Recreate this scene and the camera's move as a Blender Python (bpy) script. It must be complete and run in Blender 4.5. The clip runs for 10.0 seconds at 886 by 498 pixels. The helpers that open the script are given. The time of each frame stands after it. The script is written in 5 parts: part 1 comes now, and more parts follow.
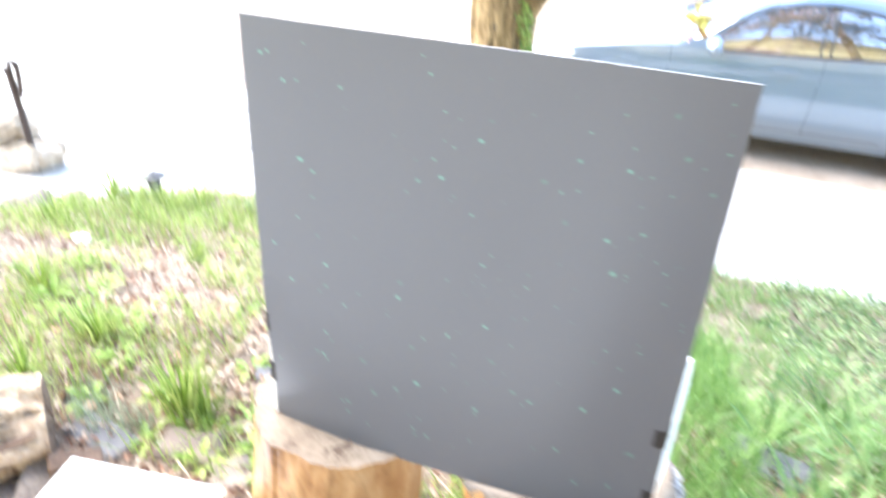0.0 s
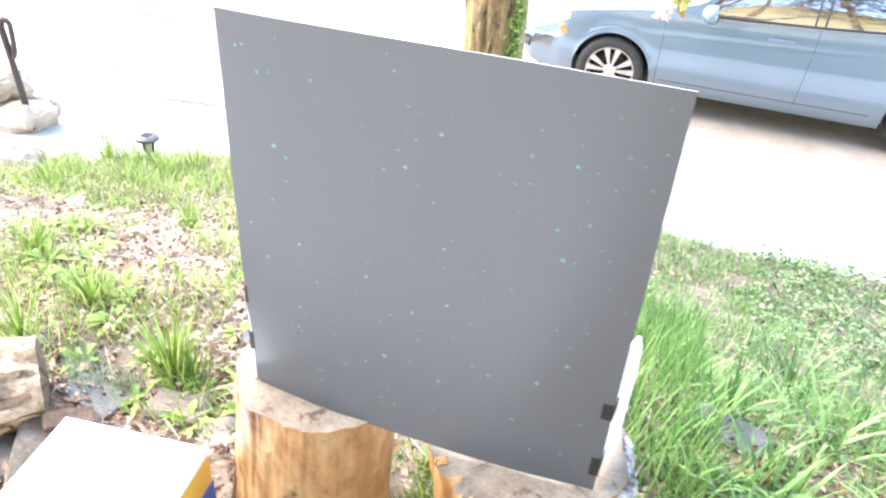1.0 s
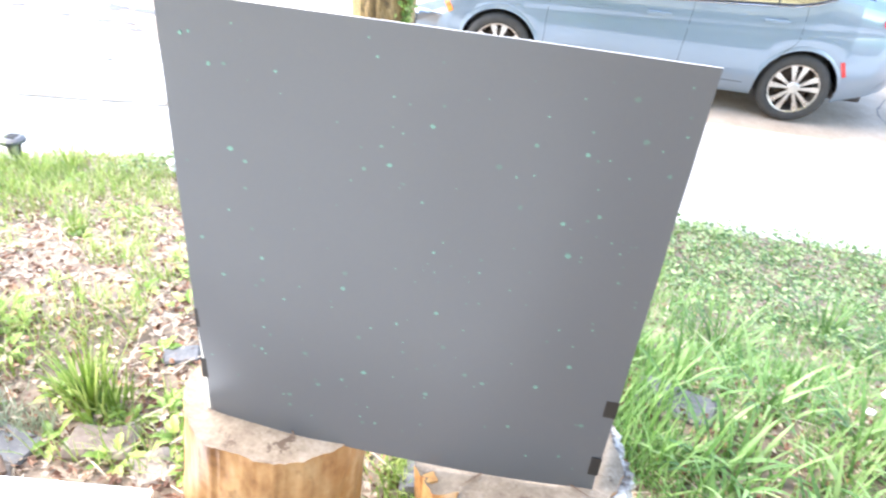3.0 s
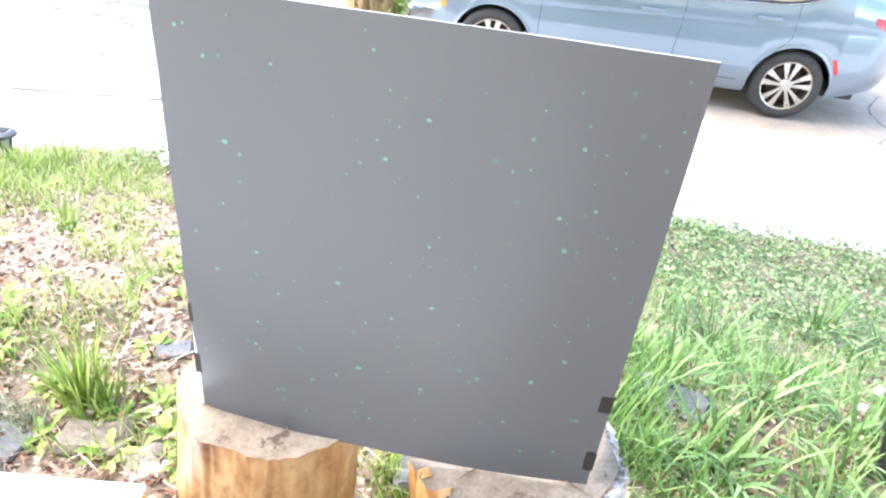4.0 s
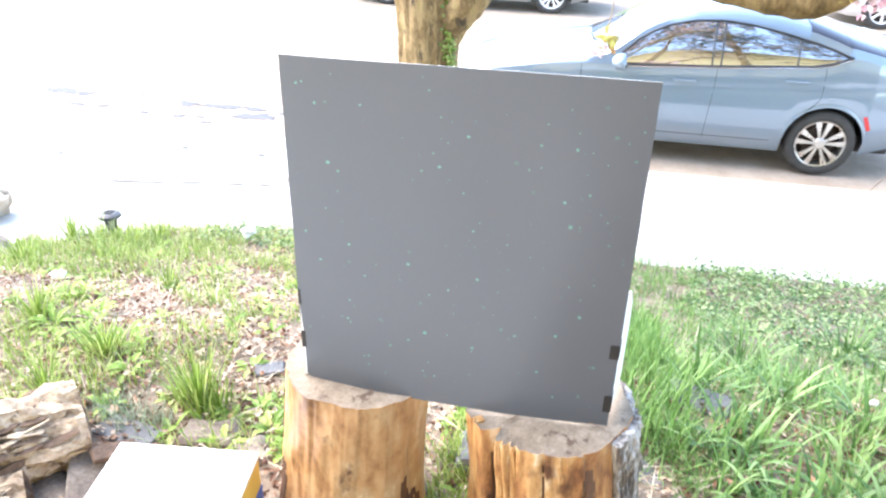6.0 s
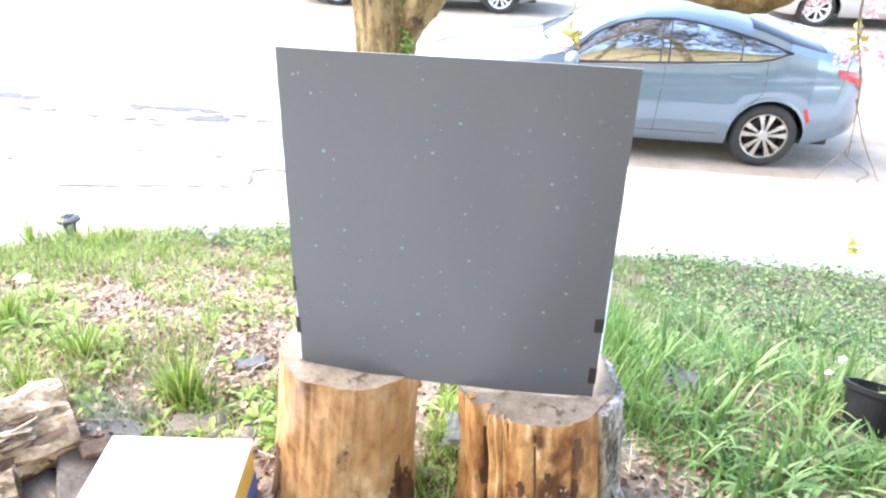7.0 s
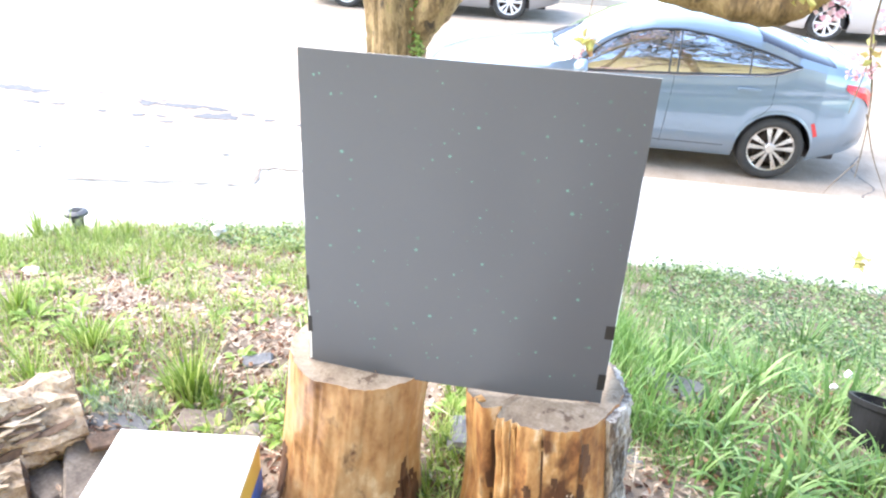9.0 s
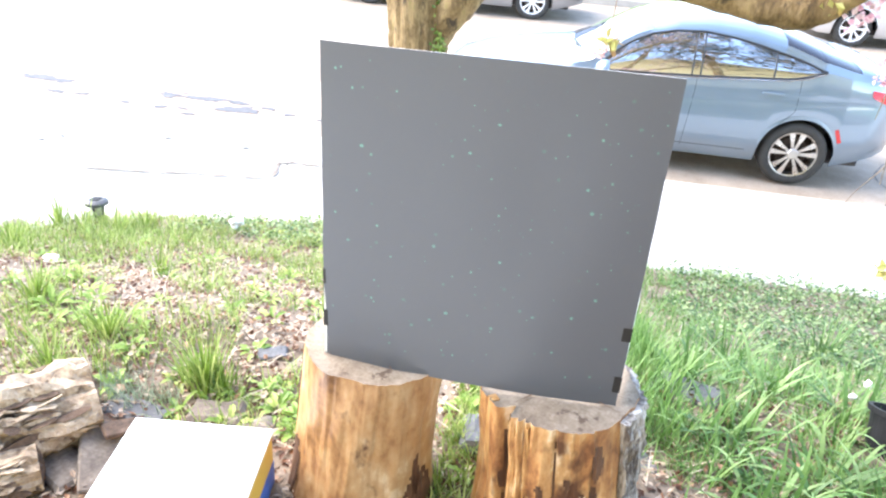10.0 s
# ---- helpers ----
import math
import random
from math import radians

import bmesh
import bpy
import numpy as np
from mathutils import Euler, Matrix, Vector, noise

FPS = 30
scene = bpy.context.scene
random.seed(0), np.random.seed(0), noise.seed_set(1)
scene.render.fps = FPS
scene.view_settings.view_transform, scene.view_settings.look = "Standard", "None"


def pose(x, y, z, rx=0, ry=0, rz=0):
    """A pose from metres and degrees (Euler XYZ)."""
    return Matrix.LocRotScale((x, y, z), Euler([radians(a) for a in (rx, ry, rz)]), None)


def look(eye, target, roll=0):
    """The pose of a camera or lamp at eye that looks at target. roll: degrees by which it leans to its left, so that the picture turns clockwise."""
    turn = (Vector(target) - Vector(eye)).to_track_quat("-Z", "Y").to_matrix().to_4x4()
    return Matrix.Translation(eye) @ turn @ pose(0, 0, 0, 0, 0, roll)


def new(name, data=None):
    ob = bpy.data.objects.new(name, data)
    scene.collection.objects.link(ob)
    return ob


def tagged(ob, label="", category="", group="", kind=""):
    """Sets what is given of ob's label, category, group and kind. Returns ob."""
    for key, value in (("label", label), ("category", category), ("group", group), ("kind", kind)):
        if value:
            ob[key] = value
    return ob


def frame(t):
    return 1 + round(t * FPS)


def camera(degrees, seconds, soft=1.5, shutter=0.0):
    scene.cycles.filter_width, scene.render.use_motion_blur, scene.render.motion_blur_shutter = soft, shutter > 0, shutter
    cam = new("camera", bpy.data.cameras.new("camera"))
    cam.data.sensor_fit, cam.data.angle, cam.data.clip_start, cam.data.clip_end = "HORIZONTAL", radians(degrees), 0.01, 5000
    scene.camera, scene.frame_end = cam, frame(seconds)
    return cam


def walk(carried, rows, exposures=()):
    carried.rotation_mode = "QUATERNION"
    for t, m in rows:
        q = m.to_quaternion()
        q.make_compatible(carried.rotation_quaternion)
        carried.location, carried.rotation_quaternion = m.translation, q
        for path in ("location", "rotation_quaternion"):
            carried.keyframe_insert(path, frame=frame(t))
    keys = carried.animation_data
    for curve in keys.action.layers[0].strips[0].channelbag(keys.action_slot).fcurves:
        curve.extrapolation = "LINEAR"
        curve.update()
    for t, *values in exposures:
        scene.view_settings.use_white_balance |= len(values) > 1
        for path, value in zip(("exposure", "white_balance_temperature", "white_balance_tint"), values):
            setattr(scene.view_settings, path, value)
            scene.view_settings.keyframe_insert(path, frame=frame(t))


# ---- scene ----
EXPOSURE = 3.05
cam = camera(61.6, 10.0, soft=2.2, shutter=0.8)
PATH = [
    (0, (0.199, -0.126, 1.564), (-0.312, 1.521, 0.551), 3.1),
    (0.2, (0.23, -0.123, 1.613), (-0.223, 1.486, 0.514), 4.6),
    (0.5, (0.284, -0.170, 1.631), (-0.166, 1.440, 0.533), 4.5),
    (1, (0.264, -0.152, 1.641), (-0.22, 1.443, 0.537), 4.2),
    (1.5, (0.172, -0.136, 1.637), (-0.217, 1.502, 0.556), 2.0),
    (2, (0.11, -0.108, 1.611), (-0.187, 1.561, 0.549), 2.8),
    (2.5, (0.079, -0.089, 1.599), (-0.184, 1.56, 0.499), 3.9),
    (3, (0.078, -0.08, 1.593), (-0.096, 1.565, 0.468), 6.0),
    (3.2, (0.089, -0.085, 1.616), (-0.062, 1.558, 0.485), 6.2),
    (4.3, (0.07, -0.077, 1.582), (-0.084, 1.565, 0.451), 6.6),
    (4.5, (0.075, -0.099, 1.602), (-0.098, 1.549, 0.483), 5.7),
    (4.7, (0.07, -0.102, 1.605), (-0.156, 1.559, 0.514), 4.0),
    (4.9, (0.081, -0.144, 1.626), (-0.203, 1.571, 0.637), 3.4),
    (5, (0.095, -0.187, 1.638), (-0.192, 1.56, 0.706), 3.4),
    (5.2, (0.141, -0.273, 1.65), (-0.167, 1.483, 0.743), 2.9),
    (5.5, (0.196, -0.434, 1.646), (-0.168, 1.313, 0.743), 1.6),
    (5.7, (0.192, -0.478, 1.649), (-0.167, 1.25, 0.709), 1.4),
    (6.8, (0.096, -0.621, 1.653), (-0.128, 1.129, 0.712), 1.8),
    (7, (0.095, -0.623, 1.649), (-0.113, 1.132, 0.711), 1.8),
    (7.5, (0.086, -0.629, 1.65), (-0.092, 1.131, 0.717), 2.1),
    (8, (0.071, -0.631, 1.651), (-0.131, 1.125, 0.717), 2.6),
    (8.5, (0.07, -0.634, 1.651), (-0.141, 1.123, 0.718), 3.0),
    (9, (0.069, -0.637, 1.65), (-0.144, 1.122, 0.722), 3.3),
    (9.5, (0.067, -0.637, 1.646), (-0.17, 1.116, 0.715), 3.9),
    (10, (0.065, -0.632, 1.643), (-0.19, 1.118, 0.709), 4.1),
]
walk(cam, [(t, look(eye, target, roll)) for t, eye, target, roll in PATH], exposures=[(0.0, EXPOSURE + 0.27, 6780, 11), (5.0, EXPOSURE + 0.25, 6780, 11), (6.8, EXPOSURE, 6780, 11), (10.0, EXPOSURE, 6780, 11)])

# ---- world and sun ----
SUN_FROM = Vector((-0.62, 0.12, 0.70)).normalized()
sun = new("sun", bpy.data.lights.new("sun", "SUN"))
sun.data.energy, sun.data.angle, sun.data.color = 1.1, radians(60), (1.0, 0.95, 0.88)
sun.matrix_world = look(SUN_FROM * 20, (0, 0, 0))
world = bpy.data.worlds.new("world")
scene.world = world
world.use_nodes = True
sky = world.node_tree.nodes.new("ShaderNodeTexSky")
sky.sky_type, sky.sun_disc = "NISHITA", False
sky.sun_elevation = math.asin(SUN_FROM.z)
sky.sun_rotation = math.atan2(SUN_FROM.x, SUN_FROM.y)
backg = world.node_tree.nodes["Background"]
backg.inputs["Strength"].default_value = 0.15
world.node_tree.links.new(sky.outputs["Color"], backg.inputs["Color"])


# ---- materials ----
def node(nt, kind, **values):
    n = nt.nodes.new(kind)
    for k, v in values.items():
        n.inputs[k.replace("_", " ")].default_value = v
    return n


def material(name, colours, scale=8.0, fine=90.0, rough=0.7, metal=0.0, bump=0.3, relief=0.004, stretch=(1, 1, 1), random_by="", spread=0.25, gloss=0.5, coat=0.0, rough_spread=0.15, sheer=0.0, spots=None, span=(0.32, 0.68)):
    """Two scales of noise choose among the colours; the fine one also gives relief. random_by: 'object' or 'island' shifts the value."""
    m = bpy.data.materials.new(name)
    m.use_nodes = True
    nt = m.node_tree
    b = nt.nodes["Principled BSDF"]
    b.inputs["Metallic"].default_value = metal
    b.inputs["Specular IOR Level"].default_value = gloss
    b.inputs["Coat Weight"].default_value = coat
    b.inputs["Coat Roughness"].default_value = 0.04
    tc = nt.nodes.new("ShaderNodeTexCoord")
    mp = nt.nodes.new("ShaderNodeMapping")
    mp.inputs["Scale"].default_value = stretch
    nt.links.new(tc.outputs["Object"], mp.inputs["Vector"])
    big = node(nt, "ShaderNodeTexNoise", Scale=scale, Detail=5.0, Roughness=0.6)
    small = node(nt, "ShaderNodeTexNoise", Scale=fine, Detail=3.0, Roughness=0.6)
    for n in (big, small):
        nt.links.new(mp.outputs["Vector"], n.inputs["Vector"])
    mixed = nt.nodes.new("ShaderNodeMix")
    mixed.inputs["Factor"].default_value = 0.35
    nt.links.new(big.outputs["Fac"], mixed.inputs["A"])
    nt.links.new(small.outputs["Fac"], mixed.inputs["B"])
    ramp = nt.nodes.new("ShaderNodeValToRGB")
    ramp.color_ramp.elements[0].position, ramp.color_ramp.elements[1].position = span
    ramp.color_ramp.elements[0].color = (*colours[0], 1)
    ramp.color_ramp.elements[1].color = (*colours[-1], 1)
    for i, c in enumerate(colours[1:-1]):
        ramp.color_ramp.elements.new(span[0] + (span[1] - span[0]) * (i + 1) / (len(colours) - 1)).color = (*c, 1)
    value = mixed.outputs["Result"]
    if random_by:
        src = nt.nodes.new("ShaderNodeObjectInfo" if random_by == "object" else "ShaderNodeNewGeometry")
        rnd = src.outputs["Random" if random_by == "object" else "Random Per Island"]
        mad = nt.nodes.new("ShaderNodeMath")
        mad.operation = "MULTIPLY_ADD"
        mad.inputs[1].default_value = spread * 2
        nt.links.new(rnd, mad.inputs[0])
        sub = nt.nodes.new("ShaderNodeMath")
        sub.operation = "SUBTRACT"
        sub.inputs[1].default_value = spread
        nt.links.new(value, mad.inputs[2])
        nt.links.new(mad.outputs[0], sub.inputs[0])
        value = sub.outputs[0]
    nt.links.new(value, ramp.inputs["Fac"])
    colour = ramp.outputs["Color"]
    if spots:
        tint, size, start = spots
        sn = node(nt, "ShaderNodeTexNoise", Scale=size, Detail=4.0, Roughness=0.65)
        nt.links.new(mp.outputs["Vector"], sn.inputs["Vector"])
        cut = nt.nodes.new("ShaderNodeMapRange")
        cut.inputs["From Min"].default_value, cut.inputs["From Max"].default_value = start, start + 0.09
        nt.links.new(sn.outputs["Fac"], cut.inputs["Value"])
        mc = nt.nodes.new("ShaderNodeMix")
        mc.data_type = "RGBA"
        nt.links.new(cut.outputs["Result"], mc.inputs[0])
        nt.links.new(colour, mc.inputs[6])
        mc.inputs[7].default_value = (*tint, 1)
        colour = mc.outputs[2]
    nt.links.new(colour, b.inputs["Base Color"])
    mr = nt.nodes.new("ShaderNodeMapRange")
    mr.inputs["To Min"].default_value, mr.inputs["To Max"].default_value = max(0.02, rough - rough_spread), min(1, rough + rough_spread)
    nt.links.new(big.outputs["Fac"], mr.inputs["Value"])
    nt.links.new(mr.outputs["Result"], b.inputs["Roughness"])
    if bump:
        bp = nt.nodes.new("ShaderNodeBump")
        bp.inputs["Strength"].default_value, bp.inputs["Distance"].default_value = bump, relief
        nt.links.new(mixed.outputs["Result"], bp.inputs["Height"])
        nt.links.new(bp.outputs["Normal"], b.inputs["Normal"])
    if sheer:
        out = nt.nodes["Material Output"]
        tr = nt.nodes.new("ShaderNodeBsdfTranslucent")
        nt.links.new(ramp.outputs["Color"], tr.inputs["Color"])
        ms = nt.nodes.new("ShaderNodeMixShader")
        ms.inputs["Fac"].default_value = sheer
        nt.links.new(b.outputs["BSDF"], ms.inputs[1])
        nt.links.new(tr.outputs["BSDF"], ms.inputs[2])
        nt.links.new(ms.outputs["Shader"], out.inputs["Surface"])
    return m


M_SOIL = material("soil", [(0.09, 0.062, 0.045), (0.185, 0.14, 0.10), (0.29, 0.23, 0.17)], 9, 120, 0.95, bump=0.9, relief=0.012)
M_GRASS_FRESH = material("fresh_grass", [(0.078, 0.17, 0.033), (0.14, 0.27, 0.062), (0.235, 0.365, 0.115)], 3, 40, 0.5, bump=0, random_by="island", spread=0.3, sheer=0.35)
M_GRASS = material("grass", [(0.13, 0.21, 0.032), (0.25, 0.36, 0.07), (0.40, 0.46, 0.16)], 3, 40, 0.5, bump=0, random_by="island", spread=0.3, sheer=0.35)
M_GRASS_BLUE = material("lush_grass", [(0.06, 0.135, 0.03), (0.11, 0.215, 0.055), (0.165, 0.285, 0.085), (0.24, 0.35, 0.13)], 3, 40, 0.5, bump=0, random_by="island", spread=0.3, sheer=0.3)
M_WEED = material("weed_leaf", [(0.13, 0.23, 0.03), (0.24, 0.37, 0.065), (0.40, 0.48, 0.13)], 6, 60, 0.5, bump=0, random_by="island", spread=0.3, sheer=0.35)
M_COVER = material("ground_cover_leaf", [(0.055, 0.11, 0.025), (0.105, 0.185, 0.048), (0.17, 0.26, 0.085), (0.27, 0.34, 0.15)], 6, 60, 0.38, bump=0, random_by="island", spread=0.4, sheer=0.2)
M_LITTER = material("dead_leaf", [(0.09, 0.036, 0.018), (0.24, 0.115, 0.06), (0.37, 0.23, 0.145), (0.46, 0.37, 0.285)], 14, 90, 0.75, bump=0, random_by="island", spread=0.45, sheer=0.1)
M_STRAW = material("dry_straw", [(0.22, 0.155, 0.09), (0.34, 0.26, 0.17), (0.47, 0.40, 0.30)], 10, 90, 0.7, bump=0, random_by="island", spread=0.3)
M_CONCRETE = material("concrete", [(0.40, 0.38, 0.34), (0.50, 0.48, 0.44), (0.57, 0.55, 0.51)], 2.2, 160, 0.9, bump=0.25, relief=0.003, random_by="object", spread=0.1)
M_ROAD = material("worn_road", [(0.24, 0.18, 0.13), (0.35, 0.275, 0.205), (0.43, 0.35, 0.275)], 2.4, 60, 0.92, bump=0.4, relief=0.004)
M_TAR = material("asphalt_patch", [(0.07, 0.07, 0.075), (0.10, 0.10, 0.105), (0.14, 0.14, 0.14)], 5, 140, 0.9, bump=0.4)
M_WOOD = material("peeled_wood", [(0.13, 0.06, 0.026), (0.26, 0.133, 0.055), (0.36, 0.21, 0.095), (0.41, 0.27, 0.14), (0.55, 0.43, 0.28)], 4.5, 30, 0.42, bump=0.45, relief=0.008, stretch=(1, 1, 0.55), spots=((0.10, 0.045, 0.02), 9.0, 0.60), span=(0.35, 0.62))
M_STAIN = material("stained_split_wood", [(0.07, 0.028, 0.014), (0.22, 0.094, 0.036), (0.38, 0.19, 0.07), (0.50, 0.30, 0.13), (0.68, 0.54, 0.38)], 8, 34, 0.45, bump=0.8, relief=0.010, stretch=(1, 1, 0.45), spots=((0.09, 0.036, 0.016), 7.0, 0.545), span=(0.36, 0.62))
M_STRIP = material("pale_split_wood", [(0.22, 0.10, 0.035), (0.40, 0.22, 0.08), (0.55, 0.36, 0.16)], 10, 60, 0.5, bump=0.6, relief=0.006, stretch=(1, 1, 0.2))
# brown of inner bark, also used as painted shade in splits and low down
M_BARK_SHADE = material("inner_bark_and_shade", [(0.04, 0.018, 0.010), (0.09, 0.042, 0.022), (0.16, 0.08, 0.04)], 20, 90, 0.7, bump=0.7, relief=0.005, stretch=(1, 1, 0.3))
M_PALE = material("pale_wood_fibre", [(0.30, 0.17, 0.08), (0.42, 0.29, 0.17), (0.58, 0.48, 0.37)], 30, 120, 0.8, bump=0.2, random_by="island", spread=0.4)
# near-black leaves: a backlit silhouette put into the colour
M_CROWN = material("silhouette_crown_leaf", [(0.012, 0.016, 0.008), (0.03, 0.035, 0.018)], 6, 60, 0.6, bump=0, random_by="island", spread=0.4)
M_FEATHER = material("grey_green_leaf", [(0.16, 0.22, 0.13), (0.25, 0.32, 0.20), (0.34, 0.40, 0.28)], 6, 60, 0.6, bump=0, random_by="island", spread=0.3, sheer=0.3)
M_TANSTONE = material("pale_sandstone", [(0.24, 0.19, 0.14), (0.36, 0.30, 0.23), (0.47, 0.41, 0.33)], 7, 70, 0.9, bump=0.6, relief=0.006)
M_CUT = material("weathered_cut_wood", [(0.12, 0.085, 0.06), (0.21, 0.165, 0.12), (0.31, 0.26, 0.205)], 16, 120, 0.85, bump=0.7, relief=0.005, spots=((0.09, 0.06, 0.04), 22.0, 0.58))
M_BARK = material("grey_bark", [(0.02, 0.016, 0.013), (0.12, 0.10, 0.085), (0.40, 0.38, 0.35), (0.62, 0.60, 0.57)], 26, 110, 0.95, bump=1.0, relief=0.012, stretch=(1, 1, 0.25))
M_TREE = material("tree_bark", [(0.06, 0.038, 0.018), (0.17, 0.11, 0.046), (0.31, 0.215, 0.105), (0.20, 0.18, 0.055)], 9, 60, 0.9, bump=1.0, relief=0.016, stretch=(1, 1, 0.3), spots=((0.05, 0.035, 0.02), 13.0, 0.56))
# flaky log bark; its dark spots put crevice shade into the colour
M_LOG = material("flaky_bark_crevice_shade", [(0.13, 0.085, 0.055), (0.31, 0.23, 0.155), (0.45, 0.36, 0.26), (0.56, 0.48, 0.38)], 16, 70, 0.9, bump=1.0, relief=0.022, spots=((0.05, 0.03, 0.02), 18.0, 0.575))
# dark rotten wood, also the painted shade strip inside the stump's groove
M_ROT_SHADE = material("rotten_wood_and_groove_shade", [(0.045, 0.03, 0.02), (0.12, 0.075, 0.05), (0.2, 0.14, 0.1)], 16, 90, 0.95, bump=0.9, relief=0.008)
M_DIRTY = material("dirty_stone", [(0.08, 0.063, 0.05), (0.17, 0.14, 0.115), (0.28, 0.24, 0.20)], 12, 90, 0.9, bump=0.6, relief=0.005)
M_SLATE = material("slate", [(0.055, 0.055, 0.058), (0.10, 0.10, 0.103), (0.17, 0.165, 0.16)], 9, 80, 0.7, bump=0.5, relief=0.004)
M_STONE = material("sandstone", [(0.13, 0.10, 0.08), (0.22, 0.18, 0.145), (0.33, 0.285, 0.24)], 10, 90, 0.9, bump=0.6, relief=0.005, random_by="object", spread=0.15)
M_BOARD = material("black_card", [(0.071, 0.081, 0.099), (0.079, 0.089, 0.107)], 3, 260, 0.30, bump=0, gloss=0.75, rough_spread=0.04)
M_FOAM = material("white_foam", [(0.78, 0.78, 0.77), (0.84, 0.84, 0.83)], 6, 120, 0.6, bump=0.05)
M_TAPE = material("black_tape", [(0.008, 0.008, 0.009), (0.014, 0.014, 0.015)], 30, 200, 0.45, bump=0.15, relief=0.001)
M_FLECK = material("pale_teal_fleck", [(0.09, 0.14, 0.14), (0.13, 0.29, 0.25)], 40, 200, 0.4, bump=0, random_by="island", spread=0.4)
M_CARTON = material("white_carton", [(0.78, 0.77, 0.74), (0.84, 0.83, 0.81)], 5, 90, 0.55, bump=0.06, relief=0.002)
M_YELLOW = material("yellow_print", [(0.60, 0.40, 0.06), (0.68, 0.47, 0.09)], 9, 120, 0.5, bump=0.05)
M_BLUE = material("blue_print", [(0.03, 0.10, 0.42), (0.05, 0.14, 0.5)], 9, 120, 0.5, bump=0.05)
M_POT = material("black_plastic", [(0.008, 0.008, 0.009), (0.018, 0.018, 0.02)], 12, 120, 0.6, gloss=0.15, bump=0.1)
M_IRON = material("dark_iron", [(0.03, 0.022, 0.018), (0.07, 0.045, 0.035)], 25, 160, 0.6, metal=0.3, bump=0.3, relief=0.002)
M_STEEL = material("brushed_steel", [(0.45, 0.46, 0.48), (0.6, 0.61, 0.63)], 20, 200, 0.3, metal=1.0, bump=0.05)
M_CAP = material("grey_plastic", [(0.035, 0.037, 0.042), (0.07, 0.072, 0.08)], 20, 150, 0.5, bump=0.05)
M_PAPER = material("white_paper", [(0.72, 0.71, 0.69), (0.83, 0.82, 0.8)], 20, 120, 0.8, bump=0.3)
M_PETAL = material("pink_petal", [(0.66, 0.36, 0.42), (0.78, 0.54, 0.58), (0.86, 0.72, 0.73)], 30, 120, 0.6, bump=0, random_by="island", spread=0.4, sheer=0.3)
M_SPROUT = material("spring_leaf", [(0.42, 0.25, 0.11), (0.50, 0.36, 0.13), (0.44, 0.43, 0.14)], 30, 120, 0.5, bump=0, random_by="island", spread=0.4, sheer=0.35)
M_IVY = material("ivy_leaf", [(0.10, 0.20, 0.03), (0.22, 0.34, 0.06), (0.34, 0.44, 0.12)], 30, 120, 0.45, bump=0, random_by="island", spread=0.4, sheer=0.25)
M_TWIG = material("twig_bark", [(0.14, 0.10, 0.07), (0.28, 0.22, 0.16)], 30, 120, 0.85, bump=0.4, relief=0.002)
M_PAINT_BLUE = material("blue_car_paint", [(0.158, 0.218, 0.285), (0.172, 0.232, 0.30)], 1.5, 900, 0.30, metal=0.34, bump=0.01, relief=0.0005, coat=1.0, rough_spread=0.04)
M_PAINT_BLUE.node_tree.nodes["Principled BSDF"].inputs["Coat IOR"].default_value = 1.7
M_PAINT_SILVER = material("silver_car_paint", [(0.42, 0.43, 0.45), (0.46, 0.47, 0.49)], 1.5, 900, 0.32, metal=0.5, bump=0.01, relief=0.0005, coat=1.0, rough_spread=0.04)
M_PAINT_GREY = material("grey_car_paint", [(0.25, 0.26, 0.28), (0.29, 0.30, 0.32)], 1.5, 900, 0.32, metal=0.5, bump=0.01, relief=0.0005, coat=1.0, rough_spread=0.04)
M_GLASS = material("tinted_car_glass", [(0.010, 0.012, 0.014), (0.014, 0.016, 0.018)], 2, 50, 0.03, bump=0, gloss=1.0, rough_spread=0.01)
M_GLASS.node_tree.nodes["Principled BSDF"].inputs["IOR"].default_value = 3.4
M_SCREEN = material("clear_car_glass", [(0.016, 0.015, 0.018), (0.022, 0.02, 0.025)], 2, 50, 0.04, bump=0, rough_spread=0.01)
M_WINDSCREEN = material("shining_windscreen", [(0.03, 0.03, 0.034), (0.05, 0.05, 0.055)], 2, 50, 0.05, bump=0, gloss=1.0, rough_spread=0.01)
M_WINDSCREEN.node_tree.nodes["Principled BSDF"].inputs["IOR"].default_value = 2.6
M_RUBBER = material("tyre_rubber", [(0.028, 0.027, 0.026), (0.055, 0.053, 0.05)], 14, 160, 0.85, bump=0.3, relief=0.002)
M_ALLOY = material("alloy", [(0.50, 0.48, 0.45), (0.62, 0.60, 0.57)], 9, 160, 0.30, metal=0.9, bump=0.03)
M_TRIM = material("dark_trim", [(0.014, 0.014, 0.015), (0.028, 0.028, 0.03)], 9, 160, 0.4, bump=0.05)
M_CHROME = material("chrome", [(0.7, 0.7, 0.7), (0.78, 0.78, 0.78)], 9, 160, 0.1, metal=1.0, bump=0, rough_spread=0.03)
M_RED = material("red_lens", [(0.50, 0.012, 0.012), (0.62, 0.03, 0.03)], 9, 160, 0.25, bump=0, coat=0.3, rough_spread=0.03)
M_ORANGE = material("orange_lens", [(0.62, 0.16, 0.015), (0.74, 0.22, 0.03)], 9, 160, 0.12, bump=0, coat=1.0, rough_spread=0.03)
M_LENS = material("clear_lamp_lens", [(0.62, 0.64, 0.66), (0.74, 0.76, 0.78)], 9, 160, 0.1, bump=0, coat=1.0, metal=0.6, rough_spread=0.03)
